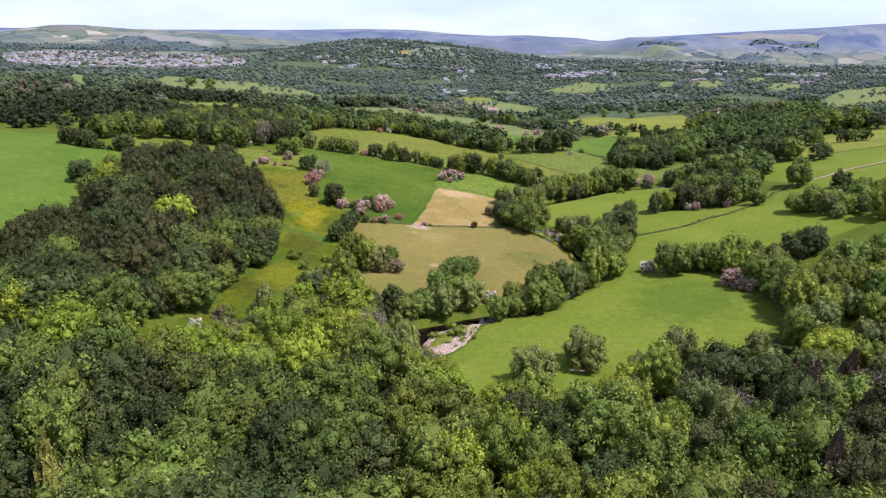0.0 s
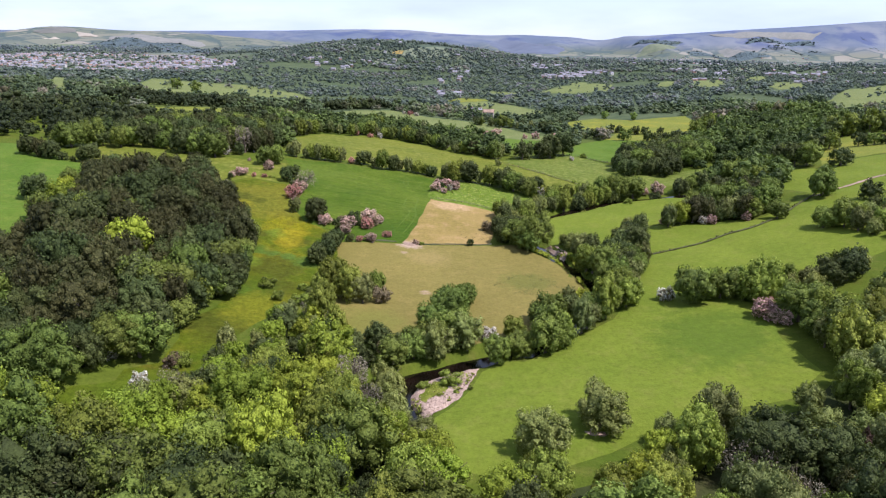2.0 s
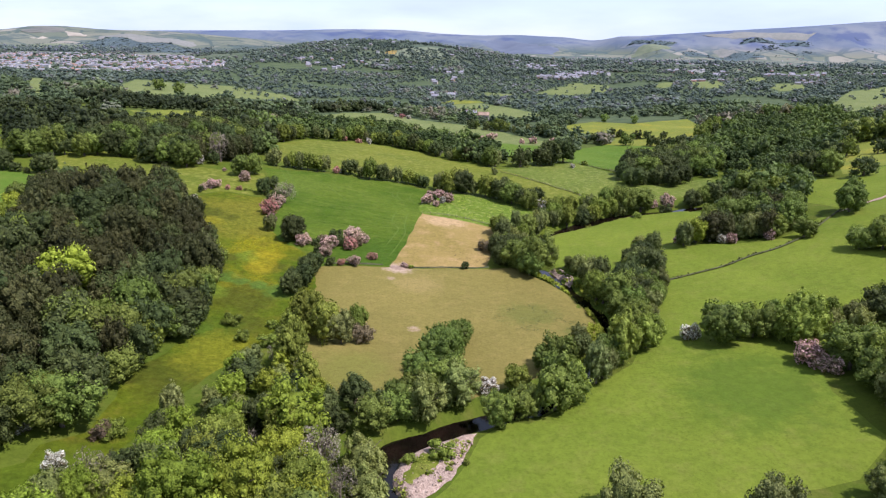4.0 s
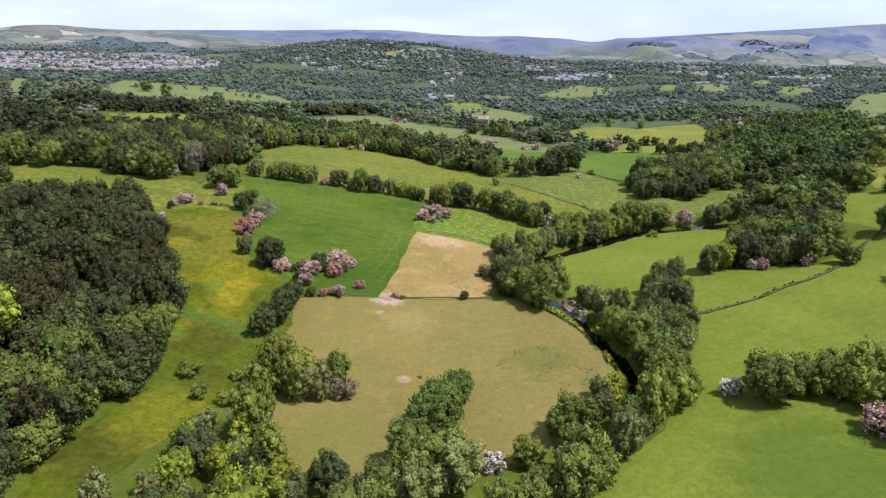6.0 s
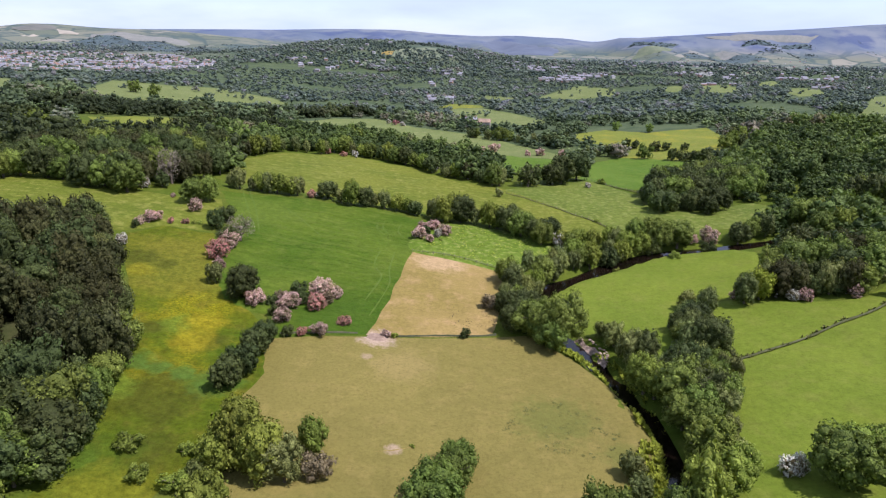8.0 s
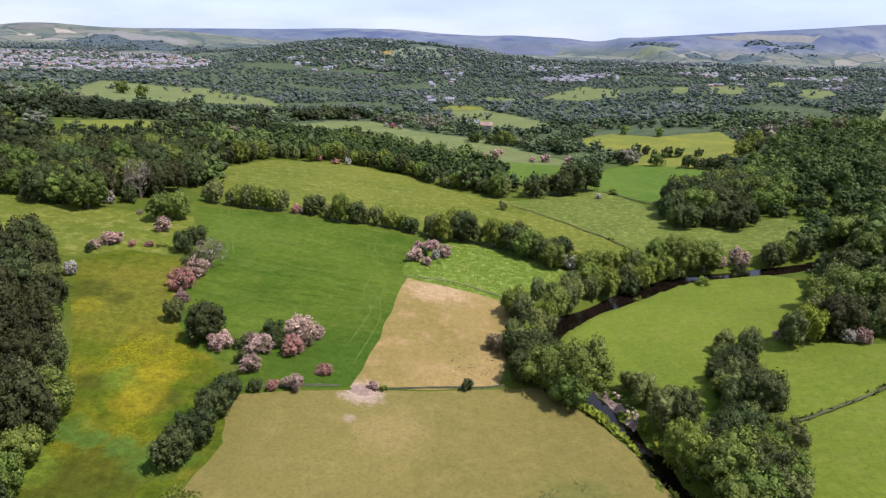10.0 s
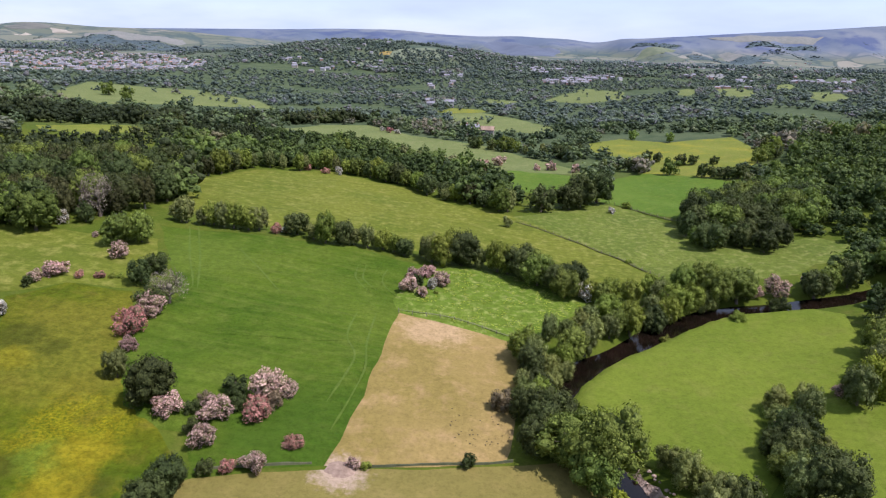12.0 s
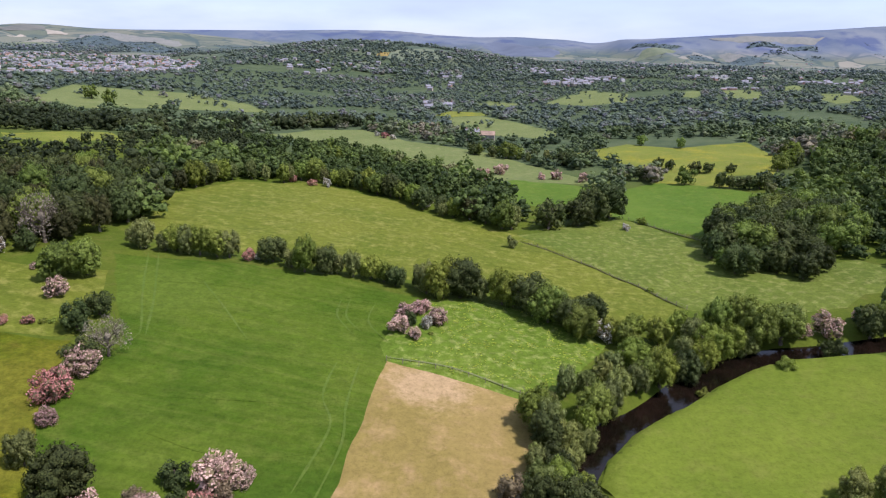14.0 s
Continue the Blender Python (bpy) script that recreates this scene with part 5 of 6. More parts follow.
# ---------------------------------------------------------------- the distance
def far_trees(name, label, pts, sizes, seed, sprays=26, lobes=2, mat=M_FAR, tall=1.5, core=ICO1, tones=(1.2, 2.0)):
    """Woodland too far off to count: one mesh of many small crowns."""
    rng = np.random.default_rng(seed)
    protos = [crown_shape(rng, lobes, sprays, 0.19 if sprays < 60 else 0.13, core, loose=0.24 if sprays < 60 else 0.34) for _ in range(6)]
    which = rng.integers(0, 6, len(pts))
    z = heights(pts[:, 0], pts[:, 1])
    V, F, T, base = [], [], [], 0
    tone = rng.beta(*tones, len(pts))
    patch = np.array([noise.noise((x * 0.022, y * 0.014, seed * 0.7)) + 0.6 * noise.noise((x * 0.007, y * 0.005, seed * 0.3)) for x, y in pts])
    tone = np.clip(tone * 0.8 + 0.06 + 0.55 * patch, 0, 1)
    sizes = sizes * np.clip(1 + 0.45 * patch + 0.2 * rng.normal(size=len(pts)), 0.5, 1.3)
    for k, (v, f, _) in enumerate(protos):
        idx = np.where(which == k)[0]
        if not len(idx):
            continue
        a = rng.uniform(0, 2 * math.pi, len(idx))
        c, s = np.cos(a)[:, None], np.sin(a)[:, None]
        r = sizes[idx][:, None]
        w = np.stack([(v[:, 0] * c - v[:, 1] * s) * r, (v[:, 0] * s + v[:, 1] * c) * r, v[:, 2] * r * tall * rng.uniform(0.8, 1.2, (len(idx), 1))], 2)
        w += np.stack([pts[idx, 0], pts[idx, 1], z[idx]], 1)[:, None]
        V.append(w.reshape(-1, 3))
        F.append((f[None] + base + (np.arange(len(idx)) * len(v))[:, None, None]).reshape(-1, 3))
        T.append(np.repeat(tone[idx], len(f)))
        base += len(idx) * len(v)
    faces = np.concatenate(F)
    ob = mesh_object(name, np.concatenate(V), faces, mat, smooth_faces=len(faces))
    at = ob.data.attributes.new("tone", "FLOAT", "FACE")
    at.data.foreach_set("value", np.concatenate(T).astype(np.float32))
    tagged(ob, label, "woodland", kind="stuff")
    return ob


FAR_WOOD = [(-100, 372), (-86, 405), (-58, 419), (-24, 402), (-1, 378), (19, 366), (24, 376), (22, 421), (3, 476), (-28, 504), (-57, 527), (-82, 520), (-116, 533), (-151, 506), (-162, 453), (-175, 430), (-190, 417), (-210, 399), (-160, 306), (-132, 306), (-106, 293), (-90, 303), (-87, 325)]
RIVER_WOOD = [(72, 287), (84, 286), (93, 283), (97, 275), (92, 262), (86, 250), (78, 241), (92, 236.5), (98, 236), (105, 241), (112, 246), (120, 256), (128, 276), (146, 314), (168, 337), (205, 388), (244, 398), (266, 489), (235, 543), (183, 493), (150, 420), (124, 440), (125, 405), (93, 368), (76, 349), (80, 329), (92, 317), (110, 317), (100, 302), (87, 297)]
LEFT_WOOD = [(-340, 230), (-245, 264), (-205, 290), (-165, 303), (-205, 399), (-215, 440), (-340, 440)]
fw = scatter(FAR_WOOD, 8.2, ALLF + [NEAR_WOOD])
# left part of the wood takes the leaves with shade in their colour
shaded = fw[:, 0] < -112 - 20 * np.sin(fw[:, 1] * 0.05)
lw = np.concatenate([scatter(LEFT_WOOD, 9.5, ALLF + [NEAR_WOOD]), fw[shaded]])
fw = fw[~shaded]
far_trees("hill_wood", "mixed wood above the hill pasture, leaves darkened as in shade", lw, rnd.uniform(3.8, 7.4, len(lw)) * (1 - 0.5 * smooth(360, 400, lw[:, 1])), 33, 70, 8, mat=M_SHADEWOOD, tall=1.7, tones=(1.0, 2.5))
far_trees("far_wood", "dense mixed wood of dark and olive trees", fw, rnd.uniform(3.4, 6.6, len(fw)) * (1 - 0.34 * smooth(400, 490, fw[:, 1])), 31, 130, 12, mat=M_WOODSIDE, tall=1.55, tones=(1.1, 2.6))
rw = scatter(RIVER_WOOD, 7.6, ALLF + [CLUMP])
far_trees("river_wood", "dense mixed wood along the river", rw, rnd.uniform(3.0, 5.8, len(rw)), 32, 150, 12, mat=M_WOODSIDE, tall=1.5, tones=(1.0, 3.2))


# a belt of dark trees in front of the far pasture
BELT = [(-262, 462), (-214, 447), (-173, 490), (-130, 594), (-104, 616), (-66, 645), (-68, 668), (-140, 622), (-200, 542), (-250, 490)]
belt = scatter(BELT, 6.8, ALLF)
far_trees("tree_belt", "belt of dark rounded trees below the far pasture", belt, rnd.uniform(3.8, 6.2, len(belt)), 36, 60, 6, mat=M_SHADEWOOD, tall=1.45, tones=(1.0, 2.5))


def spread_out(rng, n, y0, y1, slope, margin):
    """Even spread over the wedge that widens with the distance."""
    y = np.sqrt(rng.uniform(y0**2, y1**2, n))
    return np.stack([rng.uniform(-1, 1, n) * (slope * y + margin), y], 1)


TOWN = [(-1150, 1560), (-860, 1180), (-610, 960), (-480, 960), (-400, 1130), (-470, 1350), (-700, 1650), (-1150, 1800)]
frng = np.random.default_rng(5)
fp = spread_out(frng, 17000, 400, 1250, 0.72, 60)
clear = np.zeros(len(fp), bool)
for q in ALLF + [FAR_WOOD, RIVER_WOOD, LEFT_WOOD, BELT]:
    clear |= inside(fp[:, 0], fp[:, 1], q)
clear |= (fp[:, 1] < 440) & (np.abs(fp[:, 0]) < 125)
for q in (f for f in ALLF if 400 < f[0][1] < 1300):
    for reach in (1.015, 1.03):
        clear |= inside(fp[:, 0] * reach, fp[:, 1] * reach, q)
thin = np.array([noise.noise((x * 0.009, y * 0.009, 1.7)) for x, y in fp]) > 0.32
fp = fp[~clear & ~thin]
fp = fp[~((fp[:, 0] < -260) & (fp[:, 1] > 830) & (fp[:, 1] < 1150) & (frng.random(len(fp)) < 0.35))]
fp = fp[~(inside(fp[:, 0], fp[:, 1], TOWN) & (frng.random(len(fp)) < 0.45))]
near_part = fp[:, 1] < 640
sizes = (2.3 + 4.4 * frng.beta(1.3, 2.6, len(fp))) * (1 - 0.2 * smooth(640, 1000, fp[:, 1]))
far_trees("valley_woodland", "mixed woodland of rounded trees on the valley floor", fp[near_part], sizes[near_part], 23, 40, 5, mat=M_FAR, tall=1.35, tones=(1.2, 2.4))
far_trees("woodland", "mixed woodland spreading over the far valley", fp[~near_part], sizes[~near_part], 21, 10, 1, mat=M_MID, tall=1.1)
inner_field = spread_out(frng, 900, 520, 1100, 0.72, 60)
keep = np.zeros(len(inner_field), bool)
for q in [f for f in FIELDS if f[0][1] < 1200]:
    keep |= inside(inner_field[:, 0], inner_field[:, 1], q)
keep &= inner_field[:, 1] > 640
far_trees("field_trees", "scattered trees and bushes in distant fields", inner_field[keep], frng.uniform(1.6, 4.2, keep.sum()), 29, 30, 4, mat=M_MID)
hw = np.concatenate([scatter(q, 12 if k in (1, 2) else 19) for k, q in enumerate(HILL_WOODS)])
hw = hw[frng.random(len(hw)) < 0.85]
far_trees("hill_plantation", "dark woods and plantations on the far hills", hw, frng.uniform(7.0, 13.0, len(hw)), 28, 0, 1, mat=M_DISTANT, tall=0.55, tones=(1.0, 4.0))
fp = np.concatenate([spread_out(frng, 11500, 1250, 2350, 0.72, 100), np.stack([frng.uniform(-420, 330, 3200), frng.uniform(1230, 1760, 3200)], 1)])
thin = np.array([noise.noise((x * 0.004, y * 0.004, 5.7)) for x, y in fp]) > np.where((np.abs(fp[:, 0] + 130) < 420) & (fp[:, 1] < 1950), 0.45, 0.12)
thin |= inside(fp[:, 0], fp[:, 1], TOWN) & (frng.random(len(fp)) < 0.5)
fp = fp[~thin]
nearer = fp[:, 1] < 1850
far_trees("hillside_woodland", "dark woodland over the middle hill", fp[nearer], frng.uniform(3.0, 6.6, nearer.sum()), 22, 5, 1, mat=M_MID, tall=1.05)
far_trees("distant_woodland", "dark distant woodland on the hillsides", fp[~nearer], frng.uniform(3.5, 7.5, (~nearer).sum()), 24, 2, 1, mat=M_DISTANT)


rows = []
for k in range(110):
    on_left = k % 2
    x, y = (frng.uniform(-1700, -500), frng.uniform(1950, 2620)) if on_left else (frng.uniform(650, 2100), frng.uniform(2850, 3620))
    a = frng.choice((0.2, 1.4)) + frng.normal() * 0.3
    for j in range(int(frng.integers(4, 16))):
        rows.append((x + j * 9 * math.cos(a) + frng.normal() * 3, y + j * 9 * math.sin(a) + frng.normal() * 3))
rows = np.array(rows)
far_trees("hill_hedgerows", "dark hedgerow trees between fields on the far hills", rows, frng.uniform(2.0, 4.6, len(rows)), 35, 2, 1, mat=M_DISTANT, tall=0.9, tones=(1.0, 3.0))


# ---------------------------------------------------------------- houses
def box(bm, x0, x1, y0, y1, z0, z1):
    v = [bm.verts.new(p) for p in ((x0, y0, z0), (x1, y0, z0), (x1, y1, z0), (x0, y1, z0), (x0, y0, z1), (x1, y0, z1), (x1, y1, z1), (x0, y1, z1))]
    for f in ((3, 2, 1, 0), (4, 5, 6, 7), (0, 1, 5, 4), (1, 2, 6, 5), (2, 3, 7, 6), (3, 0, 4, 7)):
        bm.faces.new([v[k] for k in f])


def part(name, bm, mat, parent, label=""):
    me = bpy.data.meshes.new(name)
    bm.to_mesh(me)
    bm.free()
    me.materials.append(mat)
    ob = new(name, me)
    ob.parent = parent
    return tagged(ob, label)


M_PANE = rough_material("window_pane", (0.03, 0.035, 0.045), (0.07, 0.08, 0.1), 1.0, rough=0.15, bump=0.0)


def house(name, label, w, d, h, rise, wall, roof, windows=True, chimneys=1, category="house"):
    """A gabled house at the origin, its long front towards -y."""
    root = new(name)
    tagged(root, label, category)
    bm = bmesh.new()
    box(bm, -w / 2, w / 2, -d / 2, d / 2, -1.5, h)
    a = [bm.verts.new(p) for p in ((-w / 2, -d / 2, h), (-w / 2, d / 2, h), (-w / 2, 0, h + rise))]
    b = [bm.verts.new(p) for p in ((w / 2, -d / 2, h), (w / 2, 0, h + rise), (w / 2, d / 2, h))]
    bm.faces.new(a)
    bm.faces.new(b)
    part("wall", bm, wall, root)
    bm = bmesh.new()
    e, t = 0.35, 0.16
    up = rise * (1 + 2 * e / d)
    for s in (-1, 1):
        y = s * (d / 2 + e)
        z0 = h + rise - up
        lo = [(-w / 2 - e, y, z0), (w / 2 + e, y, z0), (w / 2 + e, 0, h + rise), (-w / 2 - e, 0, h + rise)]
        v = [bm.verts.new(p) for p in lo] + [bm.verts.new((p[0], p[1], p[2] + t)) for p in lo]
        for f in ((0, 1, 2, 3), (7, 6, 5, 4), (0, 4, 5, 1), (1, 5, 6, 2), (2, 6, 7, 3), (3, 7, 4, 0)):
            bm.faces.new([v[k] for k in f])
    roof_ob = part("roof", bm, roof, root)
    for k in range(chimneys):
        bm = bmesh.new()
        x = (-1 if k == 0 else 1) * (w / 2 - 0.7)
        box(bm, x - 0.45, x + 0.45, -0.35, 0.35, h + rise * 0.6, h + rise + 1.1)
        part("chimney", bm, M_BRICK, roof_ob)
    if windows:
        n = max(2, int(w / 2.6))
        for k in range(n):
            x = -w / 2 + (k + 0.5) * w / n
            for z in (0.9, 3.4) if h > 4.5 else (0.9,):
                bm = bmesh.new()
                box(bm, x - 0.5, x + 0.5, -d / 2 - 0.03, -d / 2 + 0.1, z, z + 1.2)
                part("window", bm, M_PANE, root)
    return root


def stand(ob, x, y, turn, first):
    m = pose(x, y, height(x, y), 0, 0, turn)
    if first:
        ob.matrix_basis = m
        return ob
    return copy_thing(ob, m)


stand(house("farmhouse", "stone farmhouse with a grey slate roof", 9, 7, 5.0, 2.4, M_GRIT, M_SLATE, chimneys=2), 9, 584, 12, True)
stand(house("barn", "long stone barn with a pale weathered roof", 10, 7, 4.2, 2.2, M_GRIT, M_MUD, windows=False, chimneys=0, category="barn"), 19, 583, -6, True)
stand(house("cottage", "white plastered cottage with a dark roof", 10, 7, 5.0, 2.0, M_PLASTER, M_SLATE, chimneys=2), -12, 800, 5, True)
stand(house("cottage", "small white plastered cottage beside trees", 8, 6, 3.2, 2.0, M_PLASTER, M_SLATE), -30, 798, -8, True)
stand(house("cottage", "small stone cottage behind the white one", 7, 6, 3.4, 2.0, M_GRIT, M_SLATE), -34, 832, 10, True)

def far_houses(name, label, places, seed, size=1.0):
    """Roofs and gables too far off to count, joined."""
    rng = np.random.default_rng(seed)
    V, F, M = [], [], []
    body = np.array([(-1, -1, -1), (1, -1, -1), (1, 1, -1), (-1, 1, -1), (-1, -1, 1), (1, -1, 1), (1, 1, 1), (-1, 1, 1), (-1, 0, 1.75), (1, 0, 1.75)], float)
    sides = [(0, 1, 5, 4), (2, 3, 7, 6), (1, 2, 6, 5), (3, 0, 4, 7), (4, 5, 9, 8), (6, 7, 8, 9), (5, 6, 9), (7, 4, 8)]
    for x, y in places:
        a = rng.uniform(-0.5, 0.5)
        w = body * (rng.uniform(3.5, 8.0) * size, rng.uniform(2.6, 4.0) * size, rng.uniform(2.2, 3.2) * size)
        c, d = math.cos(a), math.sin(a)
        w = np.column_stack([w[:, 0] * c - w[:, 1] * d + x, w[:, 0] * d + w[:, 1] * c + y, w[:, 2] + height(x, y) + 1.6 * size])
        F += [tuple(k + len(V) * 10 for k in f) for f in sides]
        wall = int(rng.choice((0, 1, 1, 2, 2)))
        M += [wall, wall, wall, wall, 3, 3, wall, wall]
        V.append(w)
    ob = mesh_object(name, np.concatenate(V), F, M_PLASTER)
    for m in (M_BRICK, M_GRIT, M_SLATE):
        ob.data.materials.append(m)
    ob.data.polygons.foreach_set("material_index", np.array(M, np.int32))
    return tagged(ob, label, "houses", kind="stuff")


hrng = np.random.default_rng(77)
spots = []
for cx, cy, n, sx, sy in ((700, 3050, 90, 130, 160), (957, 3076, 20, 90, 60), (760, 1800, 14, 90, 60), (535, 1125, 8, 32, 8), (494, 950, 6, 18, 8), (450, 907, 4, 12, 6), (510, 1412, 5, 40, 20), (377, 1200, 6, 16, 8), (344, 978, 5, 14, 6), (709, 1272, 10, 40, 14), (1200, 2500, 26, 380, 200), (700, 2100, 26, 260, 150), (1100, 3150, 30, 200, 60), (167, 1182, 26, 26, 16), (155, 1397, 16, 18, 12), (1500, 3280, 20, 160, 40)):
    spots += [(cx + 1.6 * hrng.uniform(-sx, sx), cy + 2.6 * hrng.uniform(-sy, sy)) for _ in range(n)]
spots = [(x, y) for x, y in spots if hrng.random() < 0.7]
far_houses("distant_houses", "white and stone houses strewn over the far valley", spots, 41, 0.58)
spots = []
while len(spots) < 430:
    x, y = hrng.uniform(-1150, -360), hrng.uniform(930, 1900)
    if inside([x], [y], TOWN)[0] and noise.noise((x * 0.012, y * 0.012, 3.3)) > -0.22:
        spots.append((x, y))
far_houses("town_roofs", "close packed brick and white houses of the town", spots, 42, 0.66)
TYPES = [
    house("terraced_house", "brick terraced house with a slate roof", 9, 8, 5.2, 2.6, M_BRICK, M_SLATE, False),
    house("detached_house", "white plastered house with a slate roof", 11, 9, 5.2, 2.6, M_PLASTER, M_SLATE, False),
    house("stone_house", "gritstone house with a slate roof", 12, 8, 5.4, 2.8, M_GRIT, M_SLATE, False),
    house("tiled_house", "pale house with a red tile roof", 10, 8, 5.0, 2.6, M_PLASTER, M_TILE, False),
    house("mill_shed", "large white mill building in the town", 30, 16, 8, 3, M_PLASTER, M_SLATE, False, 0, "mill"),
]
placed = set()


def settle(kind, x, y, turn, group):
    t = stand(TYPES[kind], x, y, turn, kind not in placed)
    k = 0.52 if group.endswith("town") else 0.62
    t.scale = (k * hrng.uniform(0.85, 1.25), k * hrng.uniform(0.9, 1.1), k * hrng.uniform(0.9, 1.15))
    placed.add(kind)
    tagged(t, group=group)


for k in range(210):
    x, y = hrng.uniform(-1150, -400), hrng.uniform(960, 1780)
    turn = hrng.choice((8, 22, -30, 62)) + hrng.normal() * 12
    for j in range(int(hrng.integers(1, 5))):
        px, py = x + j * 9 * math.cos(radians(turn)) + hrng.normal() * 2, y + j * 9 * math.sin(radians(turn)) + hrng.normal() * 3
        if inside([px], [py], TOWN)[0]:
            settle(int(hrng.choice([0, 0, 1, 2, 2, 3])), px, py, turn, "houses of the town")
for x, y in ((-735, 1120), (-705, 1136), (-760, 1350), (-560, 1330), (-590, 1290), (-640, 1180), (-860, 1300), (-520, 1180)):
    settle(4, x, y, hrng.uniform(-15, 15), "mills of the town")
VILLAGES = [(165, 1400, 16, 40, 26), (195, 1230, 22, 40, 20), (-150, 1330, 6, 75, 25), (-255, 1220, 5, 40, 20), (-330, 1280, 4, 30, 25), (40, 1420, 6, 60, 40), (60, 1500, 5, 50, 40), (385, 1215, 3, 40, 18), (525, 1140, 5, 38, 12), (660, 1240, 4, 60, 25), (-20, 1090, 4, 20, 25), (800, 1500, 4, 120, 50), (560, 1650, 5, 150, 60)]
HAMLETS = [(320, 1700, 6, 110, 50), (-250, 1560, 6, 60, 40), (165, 1397, 12, 22, 16), (174, 1178, 16, 22, 16), (206, 1218, 12, 22, 16), (379, 1201, 3, 22, 16), (973, 3054, 6, 22, 16), (384, 1081, 4, 22, 10), (529, 1134, 5, 22, 8), (-241, 1175, 4, 22, 16), (-31, 1222, 4, 22, 16), (-170, 1290, 4, 22, 16), (-124, 1316, 3, 22, 16)]
for cx, cy, n, sx, sy in VILLAGES + HAMLETS:
    for k in range(n):
        settle(int(hrng.choice([0, 1, 2, 2])), cx + 1.5 * hrng.uniform(-sx, sx), cy + 2.4 * hrng.uniform(-sy, sy), hrng.uniform(-25, 25), "houses of the villages")


# ---------------------------------------------------------------- walls, fences, tracks
def ribbon(name, label, line, width, mat, lift=0.3, category="track"):
    """A narrow strip that follows the ground."""
    p = resample(line, 1.5)
    w = np.gradient(p, axis=0)
    w /= np.linalg.norm(w, axis=1)[:, None]
    sd = np.stack([-w[:, 1], w[:, 0]], 1)
    n = len(p)
    wob = np.array([0.7 + 0.5 * noise.noise((q[0] * 0.3, q[1] * 0.3, 4.0)) for q in p])[:, None]
    run = np.minimum(np.arange(n), np.arange(n)[::-1])[:, None]
    wob = wob * np.clip(0.15 + run / 4, 0, 1)
    V = []
    for k in (-0.5, 0.5):
        q = p + sd * k * width * wob
        V.append(np.column_stack([q, heights(q[:, 0], q[:, 1]) + lift]))
    i = np.arange(n - 1)
    ob = mesh_object(name, np.concatenate(V), np.stack([i, i + 1, i + 1 + n, i + n], 1), mat, smooth_faces=n)
    return tagged(ob, label, category, kind="structure")


for line in ([(-75, 304), (-66, 282), (-59, 266), (-60, 262)], [(-73, 305), (-63.5, 282), (-57.5, 265)], [(-22, 267), (-22.5, 256), (-19.5, 247), (-22, 232)], [(-17.8, 268), (-18, 254), (-17, 242), (-20, 224)], [(-24, 295), (-23.5, 286), (-19, 280)], [(-18, 294), (-18.5, 285), (-13.5, 278)], [(-57, 292), (-47, 279), (-40, 270)], [(-26, 295), (-25.5, 286), (-21, 279)]):
    ribbon("tractor_track", "faint pale tractor track through green grass", line, 0.6, M_TRACK, 0.27)
for line in ([(-52, 249), (-40, 250), (-28, 252), (-20, 255)], [(-46, 240), (-36, 238), (-26, 239), (-19, 241)], [(-66, 288), (-50, 292), (-34, 291), (-20, 289)]):
    ribbon("grass_terrace", "darker grass along a shallow terrace in the field", line, 0.7, M_GREEN, 0.27, "verge")
ribbon("bare_track", "bare trampled strip in the brown field", [(-12, 175.6), (-9, 176.2), (-6, 177.4)], 0.5, M_TAN, 0.3)
ribbon("wall_verge", "dark unmown grass along the pasture wall", [(59, 207.5), (85, 219.5), (105, 230.5), (131, 256)], 1.1, M_RUSH, 0.36, "verge")
ribbon("farm_lane", "pale stony lane along the pasture", [(128, 252), (140, 258), (158, 267), (185, 277)], 2.0, M_MUD, 0.34, "lane")


def stone_wall(name, label, line, high, thick):
    """A dry stone wall: a low uneven bank of courses that follows the ground, with cope stones."""
    root = tagged(new(name), label, "wall", kind="structure")
    p = resample(line, 1.2)
    n = len(p)
    w = np.gradient(p, axis=0)
    w /= np.linalg.norm(w, axis=1)[:, None]
    sd = np.stack([-w[:, 1], w[:, 0]], 1)
    z = heights(p[:, 0], p[:, 1])
    top = high * (1 + 0.12 * rnd.normal(size=n).clip(-2, 2))
    prof = [(-0.5, -0.3), (-0.36, 1.0), (0.36, 1.0), (0.5, -0.3)]
    V = [np.column_stack([p + sd * k * thick, z + top * h]) for k, h in prof]
    i = np.arange(n - 1)
    F = np.concatenate([np.stack([i + k * n, i + 1 + k * n, i + 1 + (k + 1) * n, i + (k + 1) * n], 1) for k in range(3)])
    mesh_object("wall_face", np.concatenate(V), F, M_STONE, root)
    V = [np.column_stack([p + sd * k * thick, z + top * 0.98 + u * (0.75 + 0.5 * rnd.random(n))]) for k, u in ((-0.42, 0.0), (-0.25, 0.2), (0.25, 0.2), (0.42, 0.0))]
    mesh_object("cope_stones", np.concatenate(V), F, M_STONE, root)
    return root


stone_wall("stone_wall", "low mossy dry stone wall across the pasture", [(59, 207.5), (85, 219.5), (105, 230.5), (131, 256)], 0.3, 0.3)
stone_wall("stone_wall", "low overgrown wall between the brown and tan fields", [(-37, 211.3), (-30, 213.3), (-21, 216)], 0.26, 0.26)
stone_wall("stone_wall", "low overgrown wall between the brown and tan fields", [(-13, 217), (-10, 217.5), (2, 219.2), (10, 220.5)], 0.26, 0.26)


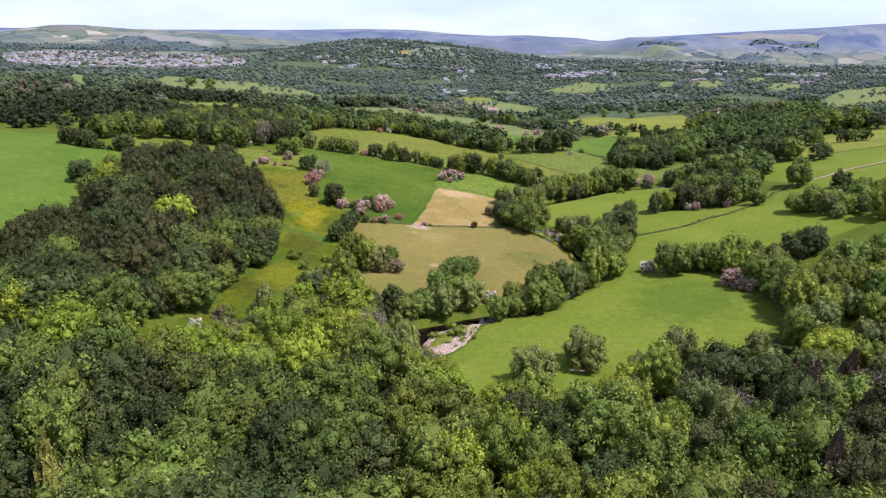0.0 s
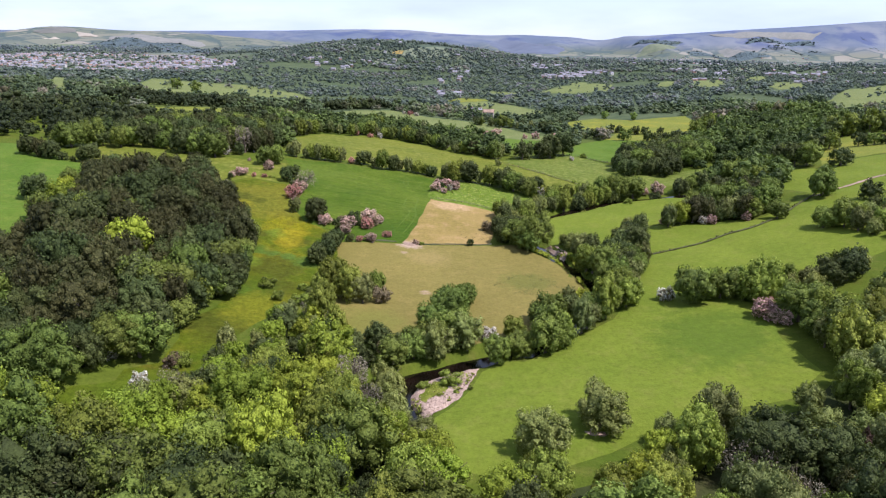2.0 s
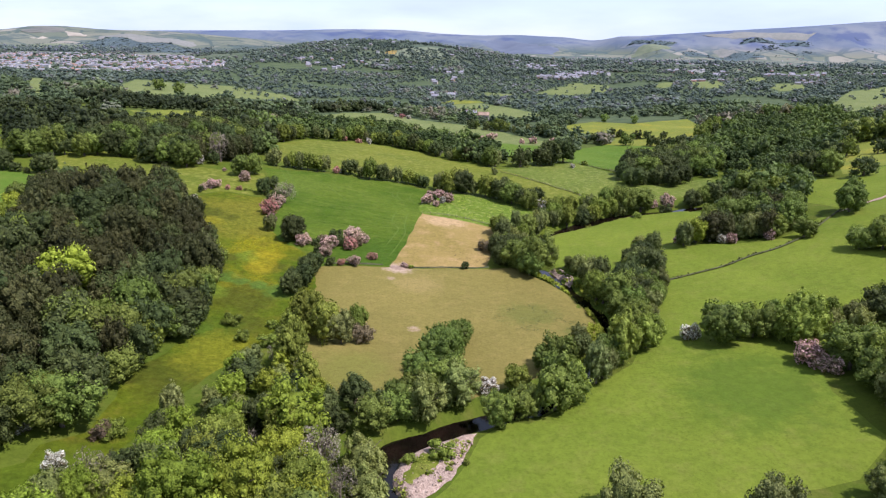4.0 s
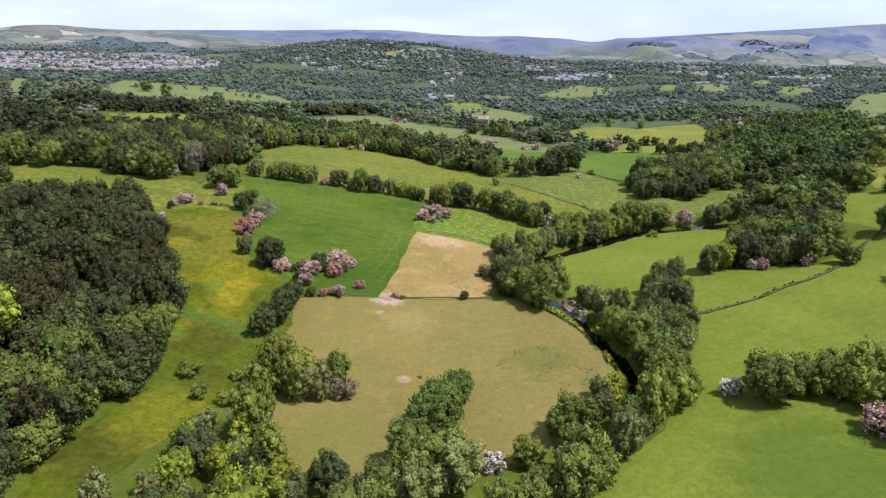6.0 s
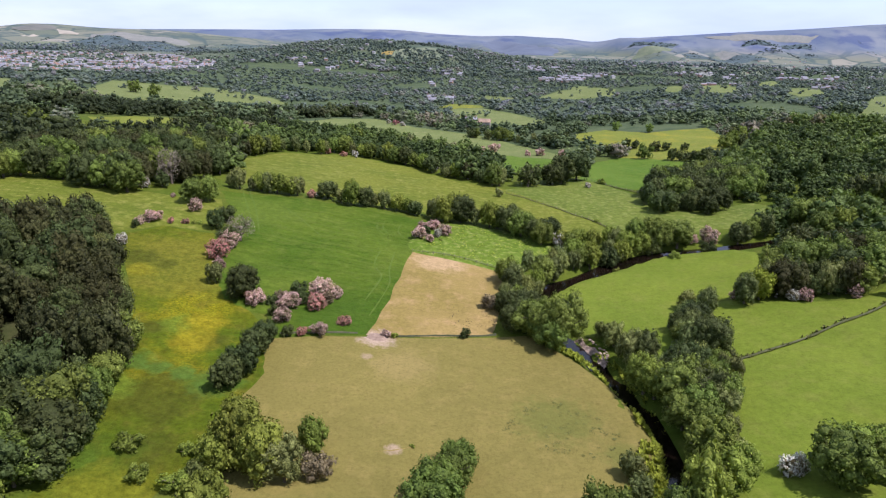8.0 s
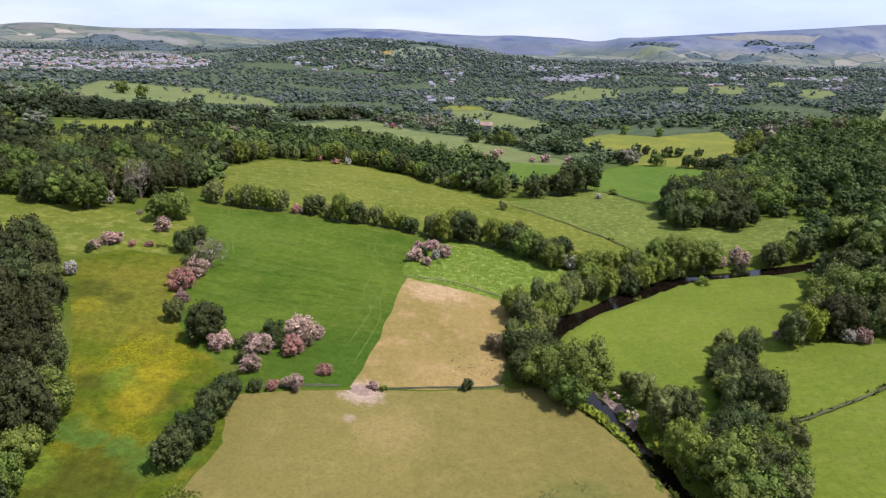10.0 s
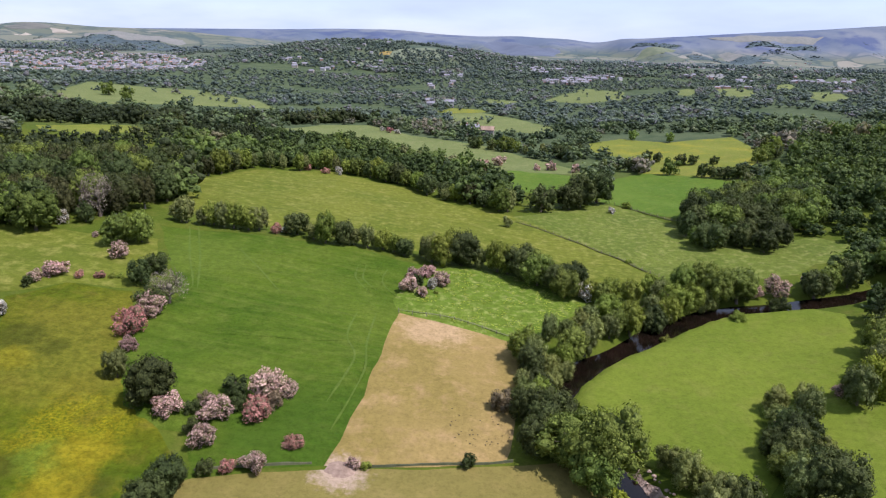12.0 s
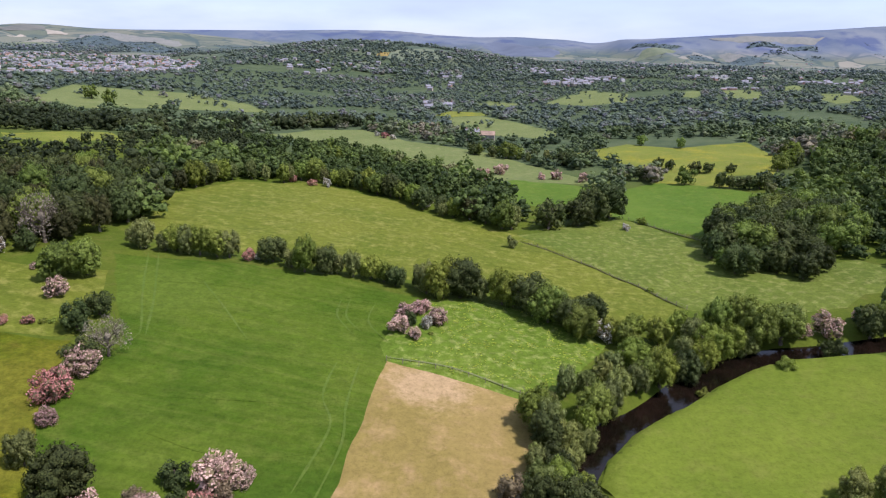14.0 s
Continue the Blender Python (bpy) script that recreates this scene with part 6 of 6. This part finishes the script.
def fence(name, label, line, step=3.2):
    root = tagged(new(name), label, "fence", kind="structure")
    pts = along(line, step)
    bm = bmesh.new()
    box(bm, -0.06, 0.06, -0.06, 0.06, -0.4, 1.15)
    first = part("post", bm, M_WOOD, root)
    first.location = (*pts[0], height(*pts[0]))
    for x, y in pts[1:]:
        ob = new("post", first.data)
        ob.parent = root
        ob.location = (x, y, height(x, y))
    for zz in (0.45, 0.8, 1.1):
        segs = [((a[0], a[1], height(*a) + zz), (b[0], b[1], height(*b) + zz), 0.008, 0.008) for a, b in zip(pts[:-1], pts[1:])]
        v, f = tubes(segs, 3)
        mesh_object("wire", v, f, M_WOOD, root)


fence("fence", "post and wire fence between two fields", [(21, 354), (33, 343), (42, 332), (50, 321), (58, 306)])
fence("fence", "post and wire fence along the green field", [(64, 388), (71, 379), (82, 363)])
fence("fence", "post and wire fence along the tan field", [(-13, 271), (0, 269), (16, 262)])
ribbon("fence_verge", "dark unmown strip under the fence", [(21, 354), (33, 343), (42, 332), (50, 321), (58, 306)], 1.1, M_RUSH, 0.32, "verge")
ribbon("fence_verge", "dark unmown strip under the fence", [(64, 388), (71, 379), (82, 363)], 1.1, M_RUSH, 0.32, "verge")
ribbon("field_verge", "pale uncut grass strip beside the tan field", [(-13, 272), (0, 270), (16, 262.5)], 0.7, M_PALE, 0.34, "verge")


# ---------------------------------------------------------------- tufts and stones
def tufts(name, label, poly, count, mat, seed, r=(0.25, 0.6), high=0.7, patch=0.05, cut=0.0, category="rushes"):
    """Rush tussocks: fans of upright blades, too many to count."""
    rng = np.random.default_rng(seed)
    xs, ys = [p[0] for p in poly], [p[1] for p in poly]
    x, y = rng.uniform(min(xs), max(xs), count * 4), rng.uniform(min(ys), max(ys), count * 4)
    ok = inside(x, y, poly) & (np.array([noise.noise((a * patch, b * patch, seed * 1.3)) for a, b in zip(x, y)]) > cut)
    x, y = x[ok][:count], y[ok][:count]
    n = len(x)
    z = heights(x, y) + 0.22
    V, F, base = [], [], 0
    rr = rng.uniform(*r, n)
    for k in range(6):
        a = rng.uniform(0, 2 * math.pi, n)
        dx, dy = np.cos(a) * rr, np.sin(a) * rr
        hh = high * rng.uniform(0.5, 1.2, n)
        V.append(np.stack([np.stack([x - dy * 0.5, y + dx * 0.5, z], 1), np.stack([x + dy * 0.5, y - dx * 0.5, z], 1), np.stack([x + dx + dy * 0.2, y + dy - dx * 0.2, z + hh], 1), np.stack([x + dx - dy * 0.2, y + dy + dx * 0.2, z + hh * 0.9], 1)], 1).reshape(-1, 3))
        i = base + np.arange(n) * 4
        F.append(np.stack([i, i + 1, i + 2, i + 3], 1))
        base += n * 4
    ob = mesh_object(name, np.concatenate(V), np.concatenate(F), mat)
    return tagged(ob, label, category, kind="stuff")


tufts("rush_tussocks", "pale rush tussocks in the bright field", [(-8, 300), (4, 303), (22, 300), (33, 286), (23, 270), (16, 263), (-12, 272)], 700, M_LIME, 4, (0.15, 0.35), 0.06, 0.25, 0.0)
tufts("field_weeds", "dark weeds scattered in the brown field", [(9, 183), (15, 193), (21, 193), (30, 184), (26, 175), (16, 177)], 200, M_WEED, 5, (0.12, 0.4), 0.12, 0.35, -0.1, "weeds")
tufts("bank_weeds", "rank weeds and nettles along the river bank", [(31, 214), (35, 206), (32, 180), (24, 162), (33, 168), (38, 180), (37, 195)], 600, M_LIME, 8, (0.3, 0.6), 0.7, 0.1, -0.5, "weeds")


def scatter_stones(name, label, poly, count, r, seed, mat):
    rng = np.random.default_rng(seed)
    xs, ys = [p[0] for p in poly], [p[1] for p in poly]
    x, y = rng.uniform(min(xs), max(xs), count * 3), rng.uniform(min(ys), max(ys), count * 3)
    ok = inside(x, y, poly)
    x, y = x[ok][:count], y[ok][:count]
    z = heights(x, y) + 0.3
    iv, jf = ICO1
    V, F = [], []
    for k in range(len(x)):
        s = rng.uniform(*r)
        V.append(iv * (s, s * rng.uniform(0.6, 1.2), s * 0.6) * (1 + 0.15 * rng.normal(size=(len(iv), 1))) + (x[k], y[k], z[k]))
        F.append(jf + k * len(iv))
    ob = mesh_object(name, np.concatenate(V), np.concatenate(F), mat)
    return tagged(ob, label, "stones", kind="stuff")


scatter_stones("river_boulders", "pale rounded stones strewn on the shingle bank", [(4, 134), (-4, 129), (-8, 123), (-7, 118), (-3, 119), (1, 125), (4, 131)], 130, (0.08, 0.3), 9, M_SHINGLE)
scatter_stones("river_boulders", "pale stones in the shallow water", [(27, 221), (31, 220), (34, 210), (31, 208)], 50, (0.15, 0.5), 10, M_SHINGLE)
tufts("wall_weeds", "rank dark grass along the pasture wall", [(58.6, 207), (85, 219), (105, 230), (131, 255.4), (131.6, 256.6), (104.6, 231.2), (84.6, 220.2), (58.6, 208.2)], 620, M_RUSH, 12, (0.25, 0.5), 0.5, 0.1, -1.0, "weeds")
tufts("bank_weeds", "bright weeds along the water's edge", [(18, 221), (25, 211), (31, 200), (34, 190), (34.5, 180), (35.6, 181), (35.2, 191), (32, 202), (26, 213), (20, 223)], 700, M_LIME, 13, (0.3, 0.6), 0.6, 0.1, -1.0, "weeds")
scatter_stones("molehills", "small dark molehills in the tan field", [(-1, 234), (11, 238), (10, 225), (0, 223)], 55, (0.07, 0.17), 16, M_SOIL)
scatter_stones("molehills", "small dark molehills in the loop field", [(42, 236), (55, 240), (62, 246), (50, 250), (40, 244)], 40, (0.07, 0.17), 17, M_SOIL)
tufts("bank_weeds", "patchy weeds on the shingle bank", [(-8, 127), (-8, 120), (-5, 118), (0, 123), (4, 133), (0, 133)], 160, M_ASH, 18, (0.15, 0.4), 0.3, 0.4, 0.1, "weeds")
